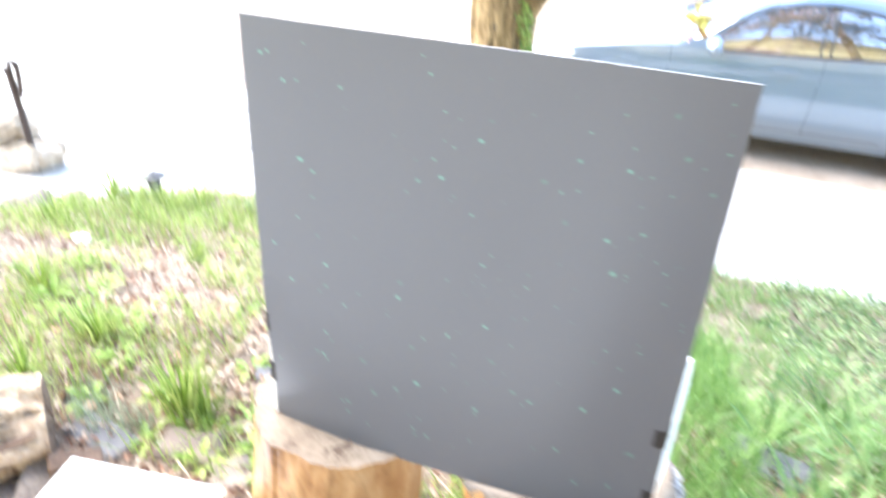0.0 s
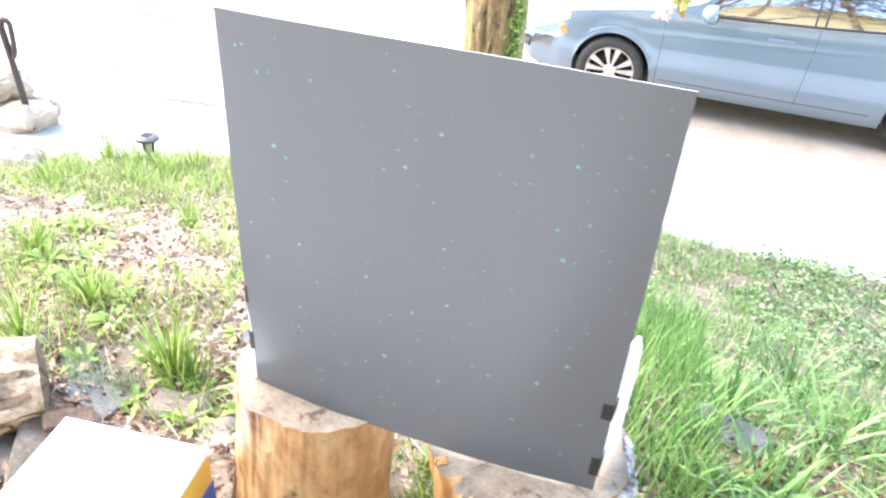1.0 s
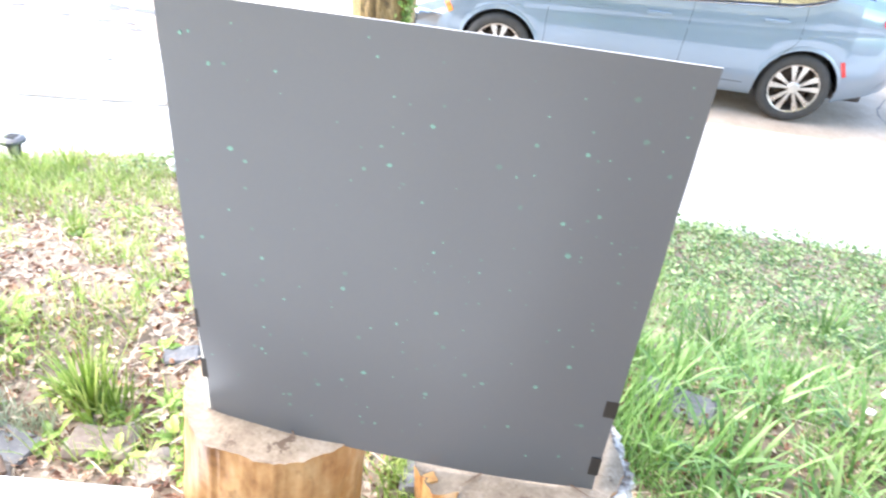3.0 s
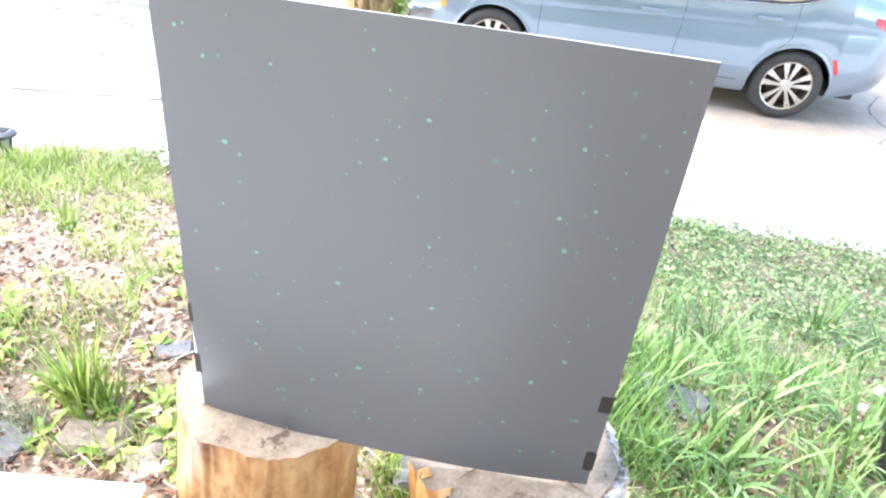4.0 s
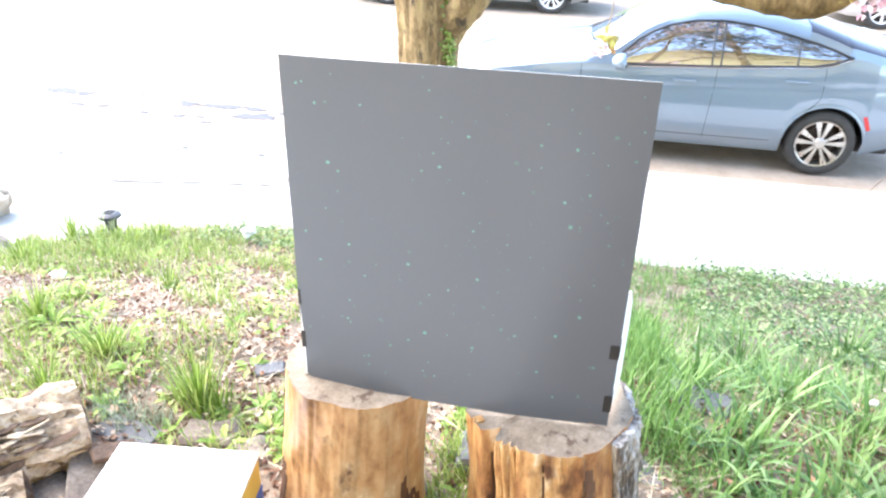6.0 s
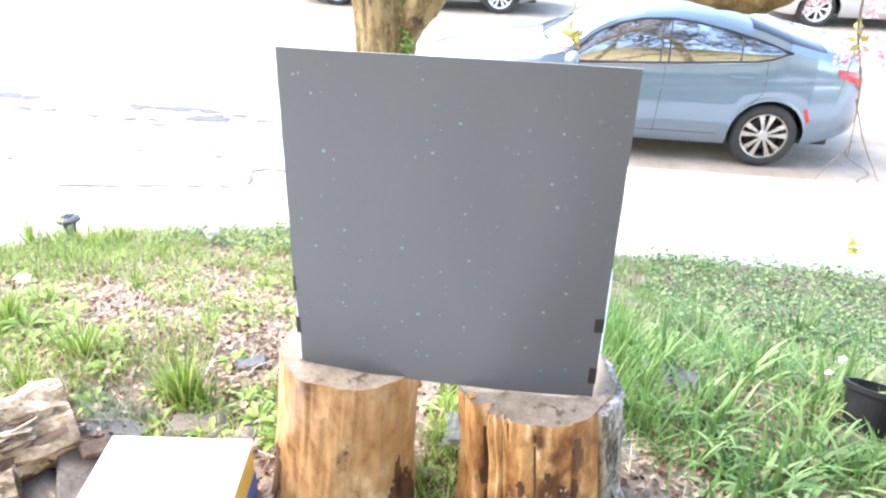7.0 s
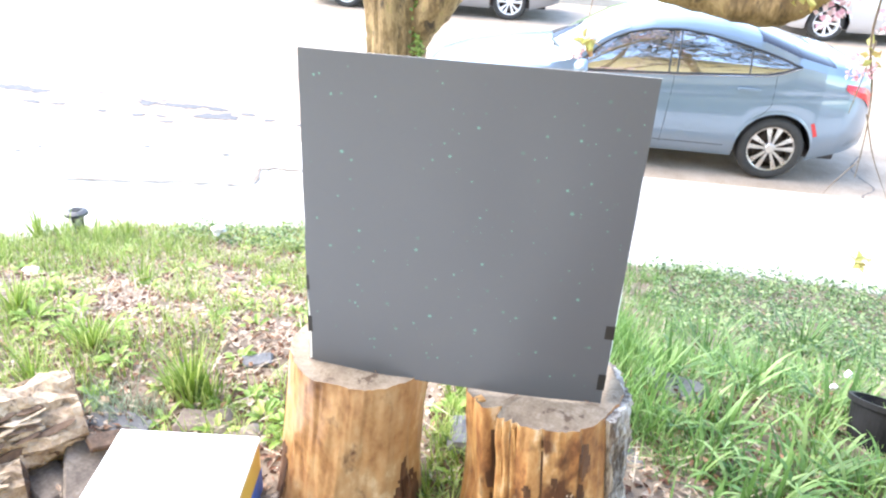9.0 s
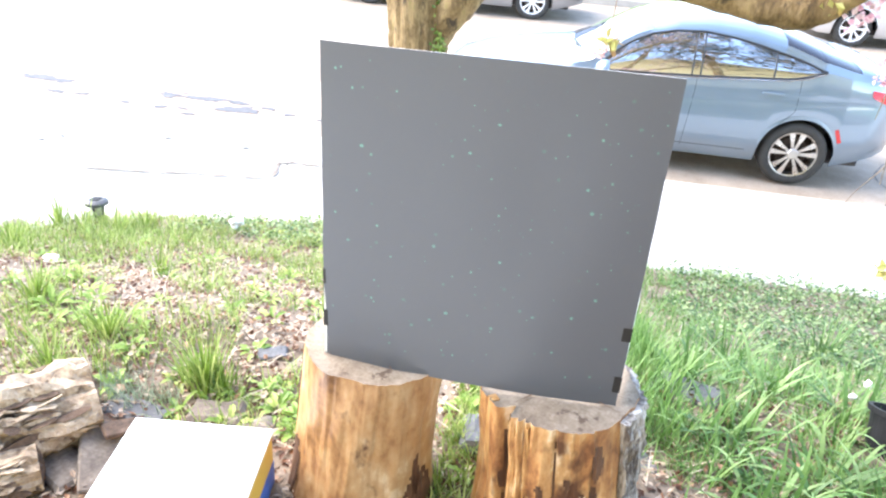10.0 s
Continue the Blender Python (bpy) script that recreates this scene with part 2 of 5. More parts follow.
# tan wall with the gold of low sunlight put into its colour
M_WALL = material("tan_wall_sunlit", [(0.72, 0.54, 0.27), (0.82, 0.68, 0.42)], 1.5, 60, 0.9, bump=0.3)
M_FAR = material("far_lawn", [(0.10, 0.16, 0.05), (0.18, 0.24, 0.09)], 0.6, 30, 0.95, bump=0.4)
M_SEAM = material("seam_shadow_gap", [(0.02, 0.02, 0.022), (0.035, 0.037, 0.04)], 20, 100, 0.8, bump=0)


# ---- mesh helpers ----
def mesh(name, verts, faces, mat, parent=None, smooth=False, label="", m=None):
    me = bpy.data.meshes.new(name)
    me.from_pydata([tuple(v) for v in verts], [], [tuple(f) for f in faces])
    me.materials.append(mat)
    me.update()
    if smooth:
        me.polygons.foreach_set("use_smooth", [True] * len(me.polygons))
    ob = new(name, me)
    if parent is not None:
        ob.parent = parent
    if m is not None:
        ob.matrix_basis = m
    if label:
        ob["label"] = label
    return ob


def part(name, bm, mat, parent=None, label="", smooth=False, m=None):
    bmesh.ops.recalc_face_normals(bm, faces=bm.faces)
    me = bpy.data.meshes.new(name)
    bm.to_mesh(me)
    bm.free()
    me.materials.append(mat)
    if smooth:
        me.polygons.foreach_set("use_smooth", [True] * len(me.polygons))
    ob = new(name, me)
    if parent is not None:
        ob.parent = parent
    if m is not None:
        ob.matrix_basis = m
    if label:
        ob["label"] = label
    return ob


def empty(name, m, label, category, group="", kind=""):
    ob = new(name)
    ob.matrix_basis = m
    ob.empty_display_size = 0.1
    return tagged(ob, label, category, group, kind)


def box_bm(size, centre=(0, 0, 0), bevel=0.0, turn=None, segs=2):
    bm = bmesh.new()
    bmesh.ops.create_cube(bm, size=1)
    bmesh.ops.scale(bm, vec=size, verts=bm.verts)
    if bevel:
        bmesh.ops.bevel(bm, geom=bm.edges, offset=bevel, segments=segs, affect="EDGES", profile=0.6)
    if turn is not None:
        bmesh.ops.transform(bm, matrix=turn, verts=bm.verts)
    bmesh.ops.translate(bm, vec=centre, verts=bm.verts)
    return bm


def join_bm(*bms):
    out = bmesh.new()
    for b in bms:
        tmp = bpy.data.meshes.new("tmp")
        b.to_mesh(tmp)
        b.free()
        out.from_mesh(tmp)
        bpy.data.meshes.remove(tmp)
    return out


def rough_up(bm, amount, scale, seed=0.0):
    bm.normal_update()
    for v in bm.verts:
        n = noise.noise(Vector(v.co) * scale + Vector((seed, seed * 1.7, -seed)))
        v.co += v.normal * n * amount
    return bm


def lathe(profile, n=32, axis="z"):
    """profile: (r, h) rows, turned about the axis."""
    bm = bmesh.new()
    rings = []
    for r, h in profile:
        ring = []
        for i in range(n):
            a = 2 * math.pi * i / n
            c, s = r * math.cos(a), r * math.sin(a)
            ring.append(bm.verts.new((c, s, h) if axis == "z" else (c, h, s)))
        rings.append(ring)
    for a, b in zip(rings, rings[1:]):
        for i in range(n):
            j = (i + 1) % n
            bm.faces.new((a[i], a[j], b[j], b[i]))
    return bm


def tube(points, radii, n=10, bumpy=0.0, cap=True):
    """A tapered tube along points, as verts and faces."""
    pts = [Vector(p) for p in points]
    verts, faces = [], []
    side = Vector((0, 0, 1))
    for i, p in enumerate(pts):
        d = (pts[min(i + 1, len(pts) - 1)] - pts[max(i - 1, 0)]).normalized()
        u = side.cross(d)
        if u.length < 0.1:
            u = Vector((1, 0, 0)).cross(d)
        u.normalize()
        v = d.cross(u)
        side = v if abs(v.dot(d)) < 0.9 else side
        r = radii[i] if isinstance(radii, (list, tuple)) else radii
        for k in range(n):
            a = 2 * math.pi * k / n
            w = u * math.cos(a) + v * math.sin(a)
            rr = r * (1 + bumpy * noise.noise((p + w * r) * 9) + bumpy * 0.6 * noise.noise((p + w * r) * 25))
            verts.append(p + w * rr)
    for i in range(len(pts) - 1):
        for k in range(n):
            j = (k + 1) % n
            faces.append((i * n + k, i * n + j, (i + 1) * n + j, (i + 1) * n + k))
    if cap:
        faces.append(tuple(range(n))[::-1])
        faces.append(tuple(range((len(pts) - 1) * n, len(pts) * n)))
    return verts, faces


def merge(pieces):
    verts, faces = [], []
    for v, f in pieces:
        o = len(verts)
        verts += v
        faces += [tuple(i + o for i in q) for q in f]
    return verts, faces


def curve_points(points, steps=6):
    """Catmull-Rom through the points."""
    p = [Vector(q) for q in points]
    p = [p[0] * 2 - p[1]] + p + [p[-1] * 2 - p[-2]]
    out = []
    for i in range(1, len(p) - 2):
        for s in range(steps):
            t = s / steps
            a, b, c, d = p[i - 1], p[i], p[i + 1], p[i + 2]
            out.append(0.5 * ((2 * b) + (c - a) * t + (2 * a - 5 * b + 4 * c - d) * t * t + (3 * b - a - 3 * c + d) * t ** 3))
    return out + [p[-2]]


# ---- ground, pavement, road ----
ROAD_Z, WALK_Z = -1.06, -0.93
LAWN_Y = (-60, 0.9, 1.6, 2.0, 2.45, 3.4, 3.9, 4.3, 4.5)
LAWN_Z = (0.06, 0.04, -0.02, -0.16, -0.38, -0.70, -0.82, -0.92, -1.0)


def ground_z(x, y):
    z = float(np.interp(y, LAWN_Y, LAWN_Z))
    z += 0.035 * noise.noise(Vector((x * 1.3, y * 1.3, 0))) + 0.014 * noise.noise(Vector((x * 6, y * 6, 3)))
    return z


def lawn_left(y):
    """The lawn's left border, towards the concrete path."""
    return float(np.interp(y, (-60, 2.4, 3.0, 3.4, 3.75, 4.0, 4.3), (-3.2, -3.15, -3.17, -3.05, -2.85, -2.55, -1.9)))


def grid_sheet(x0, x1, y0, y1, nx, ny, height):
    verts = [(x0 + (x1 - x0) * i / nx, y0 + (y1 - y0) * j / ny, 0) for j in range(ny + 1) for i in range(nx + 1)]
    verts = [(x, y, height(x, y)) for x, y, _ in verts]
    faces = [(j * (nx + 1) + i, j * (nx + 1) + i + 1, (j + 1) * (nx + 1) + i + 1, (j + 1) * (nx + 1) + i) for j in range(ny) for i in range(nx)]
    return verts, faces


def lawn_sheet():
    nx, ny = 150, 130
    verts, faces = [], []
    for j in range(ny + 1):
        y = -2.5 + (4.42 + 2.5) * j / ny
        x0 = lawn_left(y)
        for i in range(nx + 1):
            x = x0 + (6.5 - x0) * (i / nx)
            verts.append((x, y, ground_z(x, y) - (0.12 if i == 0 else 0)))
    faces = [(j * (nx + 1) + i, j * (nx + 1) + i + 1, (j + 1) * (nx + 1) + i + 1, (j + 1) * (nx + 1) + i) for j in range(ny) for i in range(nx)]
    return verts, faces


lawn = mesh("ground", *lawn_sheet(), M_SOIL, smooth=True)
tagged(lawn, "sloping front yard of brown soil under leaf litter", "ground", kind="structure")

road = mesh("road", *grid_sheet(-60, 60, 6.2, 17.0, 60, 20, lambda x, y: ROAD_Z - 0.004 * abs(y - 11)), M_ROAD, smooth=True)
tagged(road, "pale worn street surface in full sun", "road", kind="structure")
far = mesh("ground_far", *grid_sheet(-900, 900, -900, 900, 20, 20, lambda x, y: -1.35), M_FAR)
tagged(far, "plain ground reaching the horizon", "ground", kind="structure")
kerb_far = part("kerb_far", box_bm((120, 0.16, 0.3), (0, 17.08, ROAD_Z - 0.01), 0.02), M_CONCRETE)
tagged(kerb_far, "concrete kerb across the street", "kerb", kind="structure")
lawn_far = mesh("lawn_far", *grid_sheet(-60, 60, 17.16, 40, 30, 10, lambda x, y: -0.95 + 0.03 * (y - 17)), M_FAR)
tagged(lawn_far, "grass beyond the street", "lawn", kind="structure")
kerb = part("kerb", box_bm((60, 0.15, 0.26), (0, 6.125, WALK_Z - 0.132), 0.02), M_CONCRETE)
tagged(kerb, "low concrete kerb along the street", "kerb", kind="structure")
bed = part("pavement_bed", box_bm((60, 2.19, 0.09), (0, 4.95, WALK_Z - 0.055)), M_CONCRETE)
tagged(bed, "soil bed under the pavement slabs", "ground", kind="structure")

pavement = empty("pavement", pose(0, 0, 0), "row of sunlit concrete pavement slabs", "pavement", kind="structure")
slab_mesh = None
for i in range(-9, 8):
    x = 1.472 + i * 0.94
    if slab_mesh is None:
        ob = part("slab", box_bm((0.937, 1.74, 0.1), (0, 0, 0), 0.008, segs=1), M_CONCRETE, pavement)
        slab_mesh = ob.data
    else:
        ob = new("slab", slab_mesh)
        ob.parent = pavement
    ob.matrix_basis = pose(x - 0.47, 5.175, WALK_Z - 0.05 + random.uniform(-0.004, 0.004), random.uniform(-0.2, 0.2), random.uniform(-0.2, 0.2))

# concrete path beside the lawn, falling to the pavement
path_side = mesh("path", *grid_sheet(-7.5, -2.3, -2.5, 4.33, 12, 24, lambda x, y: float(np.interp(y, (-60, 0.9, 1.6, 3.3, 4.33), (-0.12, -0.14, -0.3, -0.83, -0.935)))), M_CONCRETE, smooth=True)
tagged(path_side, "pale concrete path beside the yard", "path", kind="structure")


def blob_outline(n, rx, ry, seed):
    out = []
    for i in range(n):
        a = 2 * math.pi * i / n
        k = 1 + 0.5 * noise.noise(Vector((math.cos(a) * 1.6 + seed, math.sin(a) * 1.6, seed))) + 0.5 * noise.noise(Vector((math.cos(a) * 5 + seed, math.sin(a) * 5, seed)))
        out.append((rx * k * math.cos(a), ry * k * math.sin(a), 0))
    return out


rp = random.Random(12)
for x0, y0, n, big in ((-6.1, 7.43, 6, 0.16), (-5.58, 6.98, 3, 0.12), (-4.71, 6.9, 2, 0.07), (-4.0, 7.34, 6, 0.15), (-3.6, 7.12, 5, 0.17), (-4.1, 6.82, 2, 0.07), (-3.2, 7.3, 2, 0.08), (-4.7, 7.5, 3, 0.06), (-2.9, 7.15, 2, 0.06),
                       (-3.75, 5.62, 2, 0.05), (-3.18, 5.72, 1, 0.045), (-2.80, 5.62, 1, 0.05), (-4.4, 5.36, 2, 0.04), (-4.7, 5.17, 2, 0.05), (-2.5, 5.75, 1, 0.03)):
    for k in range(n):
        x, y = x0 + rp.gauss(0, 0.2 * (n > 1)), y0 + rp.gauss(0, 0.05)
        rx = rp.uniform(0.6, 1.25) * big
        ry = rx * rp.uniform(0.3, 0.6)
        ob = mesh("asphalt_patch", blob_outline(30, rx, ry, x0 * 3 + k * 3.1), [tuple(range(30))], M_TAR, m=pose(x, y, ROAD_Z - 0.004 * abs(y - 11) + 0.005 if y > 6.25 else WALK_Z + 0.013, 0, 0, rp.uniform(-25, 25)))
        tagged(ob, "small dark patch on the worn street or pavement", "road patch", group="road patches", kind="structure")


def crack(points, width, z, label):
    pts = []
    for p in curve_points([(a, b, 0) for a, b in points], 8):
        pts.append(p + Vector((0.03 * noise.noise(p * 7), 0.03 * noise.noise(p * 7 + Vector((9, 0, 0))), 0)))
    verts, faces = [], []
    for i, p in enumerate(pts):
        d = (pts[min(i + 1, len(pts) - 1)] - pts[max(i - 1, 0)]).normalized()
        w = width * (0.6 + 0.5 * noise.noise(p * 11))
        verts += [(p.x - d.y * w, p.y + d.x * w, z), (p.x + d.y * w, p.y - d.x * w, z)]
    faces = [(2 * i, 2 * i + 1, 2 * i + 3, 2 * i + 2) for i in range(len(pts) - 1)]
    return tagged(mesh("crack", verts, faces, M_DIRTY), label, "crack", kind="structure")


crack(((-3.9, 4.74), (-3.3, 4.84), (-2.99, 4.92), (-2.6, 4.97), (-2.34, 5.04), (-2.33, 5.2), (-2.37, 5.4), (-2.2, 5.42), (-2.0, 5.43)), 0.030, WALK_Z + 0.013, "earth-filled crack in the concrete pavement")
crack(((3.35, 6.3), (3.3, 6.6), (3.5, 6.9), (3.45, 7.4), (3.7, 7.9)), 0.014, ROAD_Z - 0.012, "branching crack in the street surface")

# unseen pale floor, added to bounce light onto the board
bounce_slab = part("porch_floor", box_bm((6.6, 6.6, 0.2), (-3.2, -3.25, -0.005), 0.01), M_CONCRETE)
# unseen dark soil, added so less light reaches the board's right side
dim_slab = part("planting_bed", box_bm((7.4, 6.6, 0.16), (3.802, -3.25, -0.005), 0.01), M_SOIL)
tagged(dim_slab, "unseen dark soil added to dim the right side of the board", "ground", kind="structure")
tagged(bounce_slab, "unseen pale floor added to bounce light onto the board", "floor", kind="structure")
# plain house wall behind the camera, facing the street; sunlight put into its colour
wall = part("wall_south", box_bm((26, 0.3, 7.2), (0, -6.65, 3.3)), M_WALL)
tagged(wall, "plain tan house wall facing the street, coloured golden as if sunlit", "wall", kind="structure")


# ---- tree stumps and board ----
def stump_shell(top, bottom, r_top, r_bot, height, seed, rim_shape, ang=(0, 2 * math.pi), out=0.0, rings=26, n=72, splits=()):
    """Side of a stump as verts and faces; ang: the arc, radians; out: how far it stands proud."""
    verts, faces = [], []
    full = ang[1] - ang[0] > 6.2
    cols = n if full else max(6, int(n * (ang[1] - ang[0]) / 6.283)) + 1
    for j in range(rings + 1):
        t = j / rings
        cx, cy = bottom[0] + (top[0] - bottom[0]) * t, bottom[1] + (top[1] - bottom[1]) * t
        for i in range(cols):
            a = ang[0] + (ang[1] - ang[0]) * i / (cols if full else cols - 1)
            r = r_bot + (r_top - r_bot) * t + 0.03 * (1 - t) ** 4
            r *= rim_shape(a)
            q = Vector((math.cos(a) * 2 + seed, math.sin(a) * 2, t * 1.6))
            r += 0.012 * noise.noise(q) + 0.005 * noise.noise(q * 3.3) + 0.0022 * noise.noise(Vector((math.cos(a) * 22, math.sin(a) * 22, t * 3 + seed))) + out
            for s, w, depth in splits:
                d = abs((a - s + math.pi) % (2 * math.pi) - math.pi + 0.05 * noise.noise(Vector((t * 5, s, 0))))
                r -= depth * math.exp(-(d / w) ** 2) * (0.55 + 0.45 * noise.noise(Vector((t * 4, s * 3, 1))))
            if out:
                ridge = 1 - abs(noise.noise(Vector((a * 17 + seed + 0.8 * noise.noise(Vector((a * 5, t * 6, 7))), t * 3.2, 2)))) * 2.6
                r += 0.016 * max(ridge, -0.6) + 0.010 * noise.noise(Vector((a * 34, t * 12, 4))) - 0.004
            verts.append((cx + r * math.cos(a), cy + r * math.sin(a), height * t))
    span = cols if full else cols - 1
    for j in range(rings):
        for i in range(span):
            k = (i + 1) % cols
            faces.append((j * cols + i, j * cols + k, (j + 1) * cols + k, (j + 1) * cols + i))
    return verts, faces, cols


def stump(place, height, lean, r_top, r_bot, seed, rim_shape, label, splits=(), bark_arc=None, dark_patches=(), splinters=(), wood=None):
    base = empty("tree_stump", pose(*place), label, "tree stump", group="stumps under the board")
    verts, faces, n = stump_shell((0, 0), lean, r_top, r_bot, height, seed, rim_shape, splits=splits, n=220, rings=44)
    mesh("trunk_wood", verts, faces, wood or M_WOOD, base, smooth=True)
    rim = [Vector(v) for v in verts[-n:]]
    tv = [(v.x * f, v.y * f, height + (0.006 * noise.noise(v * 9 * f) - 0.003 if f < 1 else 0.0)) for f in (1.0, 0.93, 0.7, 0.45, 0.2) for v in rim] + [(0, 0, height)]
    tf = [(k * n + i, k * n + (i + 1) % n, (k + 1) * n + (i + 1) % n, (k + 1) * n + i) for k in range(4) for i in range(n)]
    tf += [(4 * n + i, 4 * n + (i + 1) % n, 5 * n) for i in range(n)]
    mesh("cut_face", tv, tf, M_CUT, base, label="weathered grey sawn top", smooth=True)
    rs = random.Random(int(seed * 10))
    for k in range(7):
        a = rs.uniform(0, 6.28)
        d, s = Vector((math.cos(a), math.sin(a), 0)), Vector((-math.sin(a), math.cos(a), 0))
        l0, l1 = rs.uniform(0.2, 0.5) * r_top, rs.uniform(0.75, 0.96) * r_top
        z = Vector((0, 0, height + 0.005))
        mesh("drying_check", *([d * l0 + z, d * (l0 + l1) / 2 + s * 0.0022 + z, d * l1 + z, d * (l0 + l1) / 2 - s * 0.0022 + z], [(0, 1, 2, 3)]), M_ROT_SHADE, base)
    rs = random.Random(int(seed * 77))
    # inner bark scraps; those in the splits and near the foot paint shade
    for a0, t0, da, dt in dark_patches:
        near = []
        for f in faces:
            i, j = f[0] % n, f[0] // n
            a, t = 2 * math.pi * i / n - 2 * math.pi, j / 44
            a = (a - a0 + math.pi) % (2 * math.pi) - math.pi
            wob = 0.55 * noise.noise(Vector((a * 16 + a0, t * 18, t0 * 9)))
            if (a / da) ** 2 + ((t - t0) / dt) ** 2 + wob < 0.8:
                near.append(f)
        used = sorted({v for f in near for v in f})
        at = {v: k for k, v in enumerate(used)}
        if used:
            push = [Vector(verts[v]) + Vector((verts[v][0], verts[v][1], 0)).normalized() * (0.0014 + 0.001 * noise.noise(Vector(verts[v]) * 60)) for v in used]
            mesh("bark_remnant", push, [tuple(at[v] for v in f) for f in near], M_BARK_SHADE, base, label="dark patch of inner bark, and of painted shade in splits and at the foot")
    for a0, hgt, wid, mat in splinters:
        # the dark strip is set back in the groove as painted shade
        r0 = r_top * rim_shape(a0) - (0.040 if mat is M_ROT_SHADE else 0.004)
        c, t = Vector((math.cos(a0), math.sin(a0), 0)), Vector((-math.sin(a0), math.cos(a0), 0))
        sv = []
        for k in range(9):
            z = hgt * k / 8
            low = Vector((lean[0], lean[1], 0)) * (1 - z / height)
            q = c * (r0 + 0.006 * noise.noise(Vector((z * 12, a0 * 5, 1)))) + low + t * 0.006 * noise.noise(Vector((z * 9, a0 * 7, 3))) + Vector((0, 0, z))
            w = wid * (1 if k < 8 else 0.5)
            sv += [q - t * w - c * 0.02, q - t * w * 0.8 + c * 0.003, q + t * w * 0.8 + c * 0.003, q + t * w - c * 0.02]
        sf = [(4 * k + e, 4 * k + (e + 1) % 4, 4 * k + 4 + (e + 1) % 4, 4 * k + 4 + e) for k in range(8) for e in range(4)] + [(32, 33, 34, 35)]
        mesh("splinter", sv, sf, mat, base, label="split strip of wood; the inset dark one is painted groove shade")
    if wood:
        chips = []
        for k in range(60):
            i, j = int((rs.uniform(-1.9, -0.75) % (2 * math.pi)) / (2 * math.pi) * n), int(44 * rs.uniform(0.15, 0.62))
            c = Vector(verts[j * n + i])
            o = Vector((c.x, c.y, 0)).normalized()
            t = Vector((-o.y, o.x, 0))
            L, W = rs.uniform(0.003, 0.014), rs.uniform(0.0015, 0.005)
            m = 6
            rim2 = [c + o * 0.002 + t * W * rs.uniform(0.6, 1.2) * math.cos(1.047 * q) + Vector((0, 0, L * rs.uniform(0.6, 1.2) * math.sin(1.047 * q))) for q in range(m)]
            chips.append((rim2, [tuple(range(m))]))
        ch = mesh("pale_flakes", *merge(chips), M_PALE, base, label="pale flakes of wood fibre")
        ch["kind"] = "stuff"
    if bark_arc:
        bv, bf, bn = stump_shell((0, 0), lean, r_top, r_bot, height * 0.985, seed, rim_shape, ang=bark_arc, out=0.014, rings=40, n=150)
        iv, jf, _ = stump_shell((0, 0), lean, r_top * 0.97, r_bot * 0.97, height * 0.985, seed, rim_shape, ang=bark_arc, out=0.0, rings=40, n=150)
        o = len(bv)
        edge = [(40 * bn + i, 40 * bn + i + 1, o + 40 * bn + i + 1, o + 40 * bn + i) for i in range(bn - 1)]
        edge += [(j * bn, (j + 1) * bn, o + (j + 1) * bn, o + j * bn) for j in range(40)]
        edge += [(j * bn + bn - 1, (j + 1) * bn + bn - 1, o + (j + 1) * bn + bn - 1, o + j * bn + bn - 1) for j in range(40)]
        mesh("bark", bv + iv, bf + edge, M_BARK, base, label="rough grey bark left on one side", smooth=False)
    return base


STUMP_TOP = 0.522
# the low dark patches put shade into this stump's foot
left_stump = stump((-0.323, 0.905, 0.0), STUMP_TOP, (-0.037, 0.01), 0.174, 0.185, 1.3,
                   lambda a: 1 + 0.06 * math.cos(2 * (a + 0.5)) + 0.02 * math.cos(3 * a), "peeled orange-brown tree stump standing on end", splits=((-1.2, 0.03, 0.006), (-0.4, 0.03, 0.006), (-1.9, 0.015, 0.005), (-2.5, 0.02, 0.005), (-1.5, 0.012, 0.004)), dark_patches=((-0.55, 0.36, 0.09, 0.16), (-0.45, 0.16, 0.28, 0.22), (-0.95, 0.08, 0.3, 0.12), (-2.75, 0.2, 0.22, 0.25), (-1.7, 0.06, 0.3, 0.08), (-3.0, 0.7, 0.05, 0.3)))
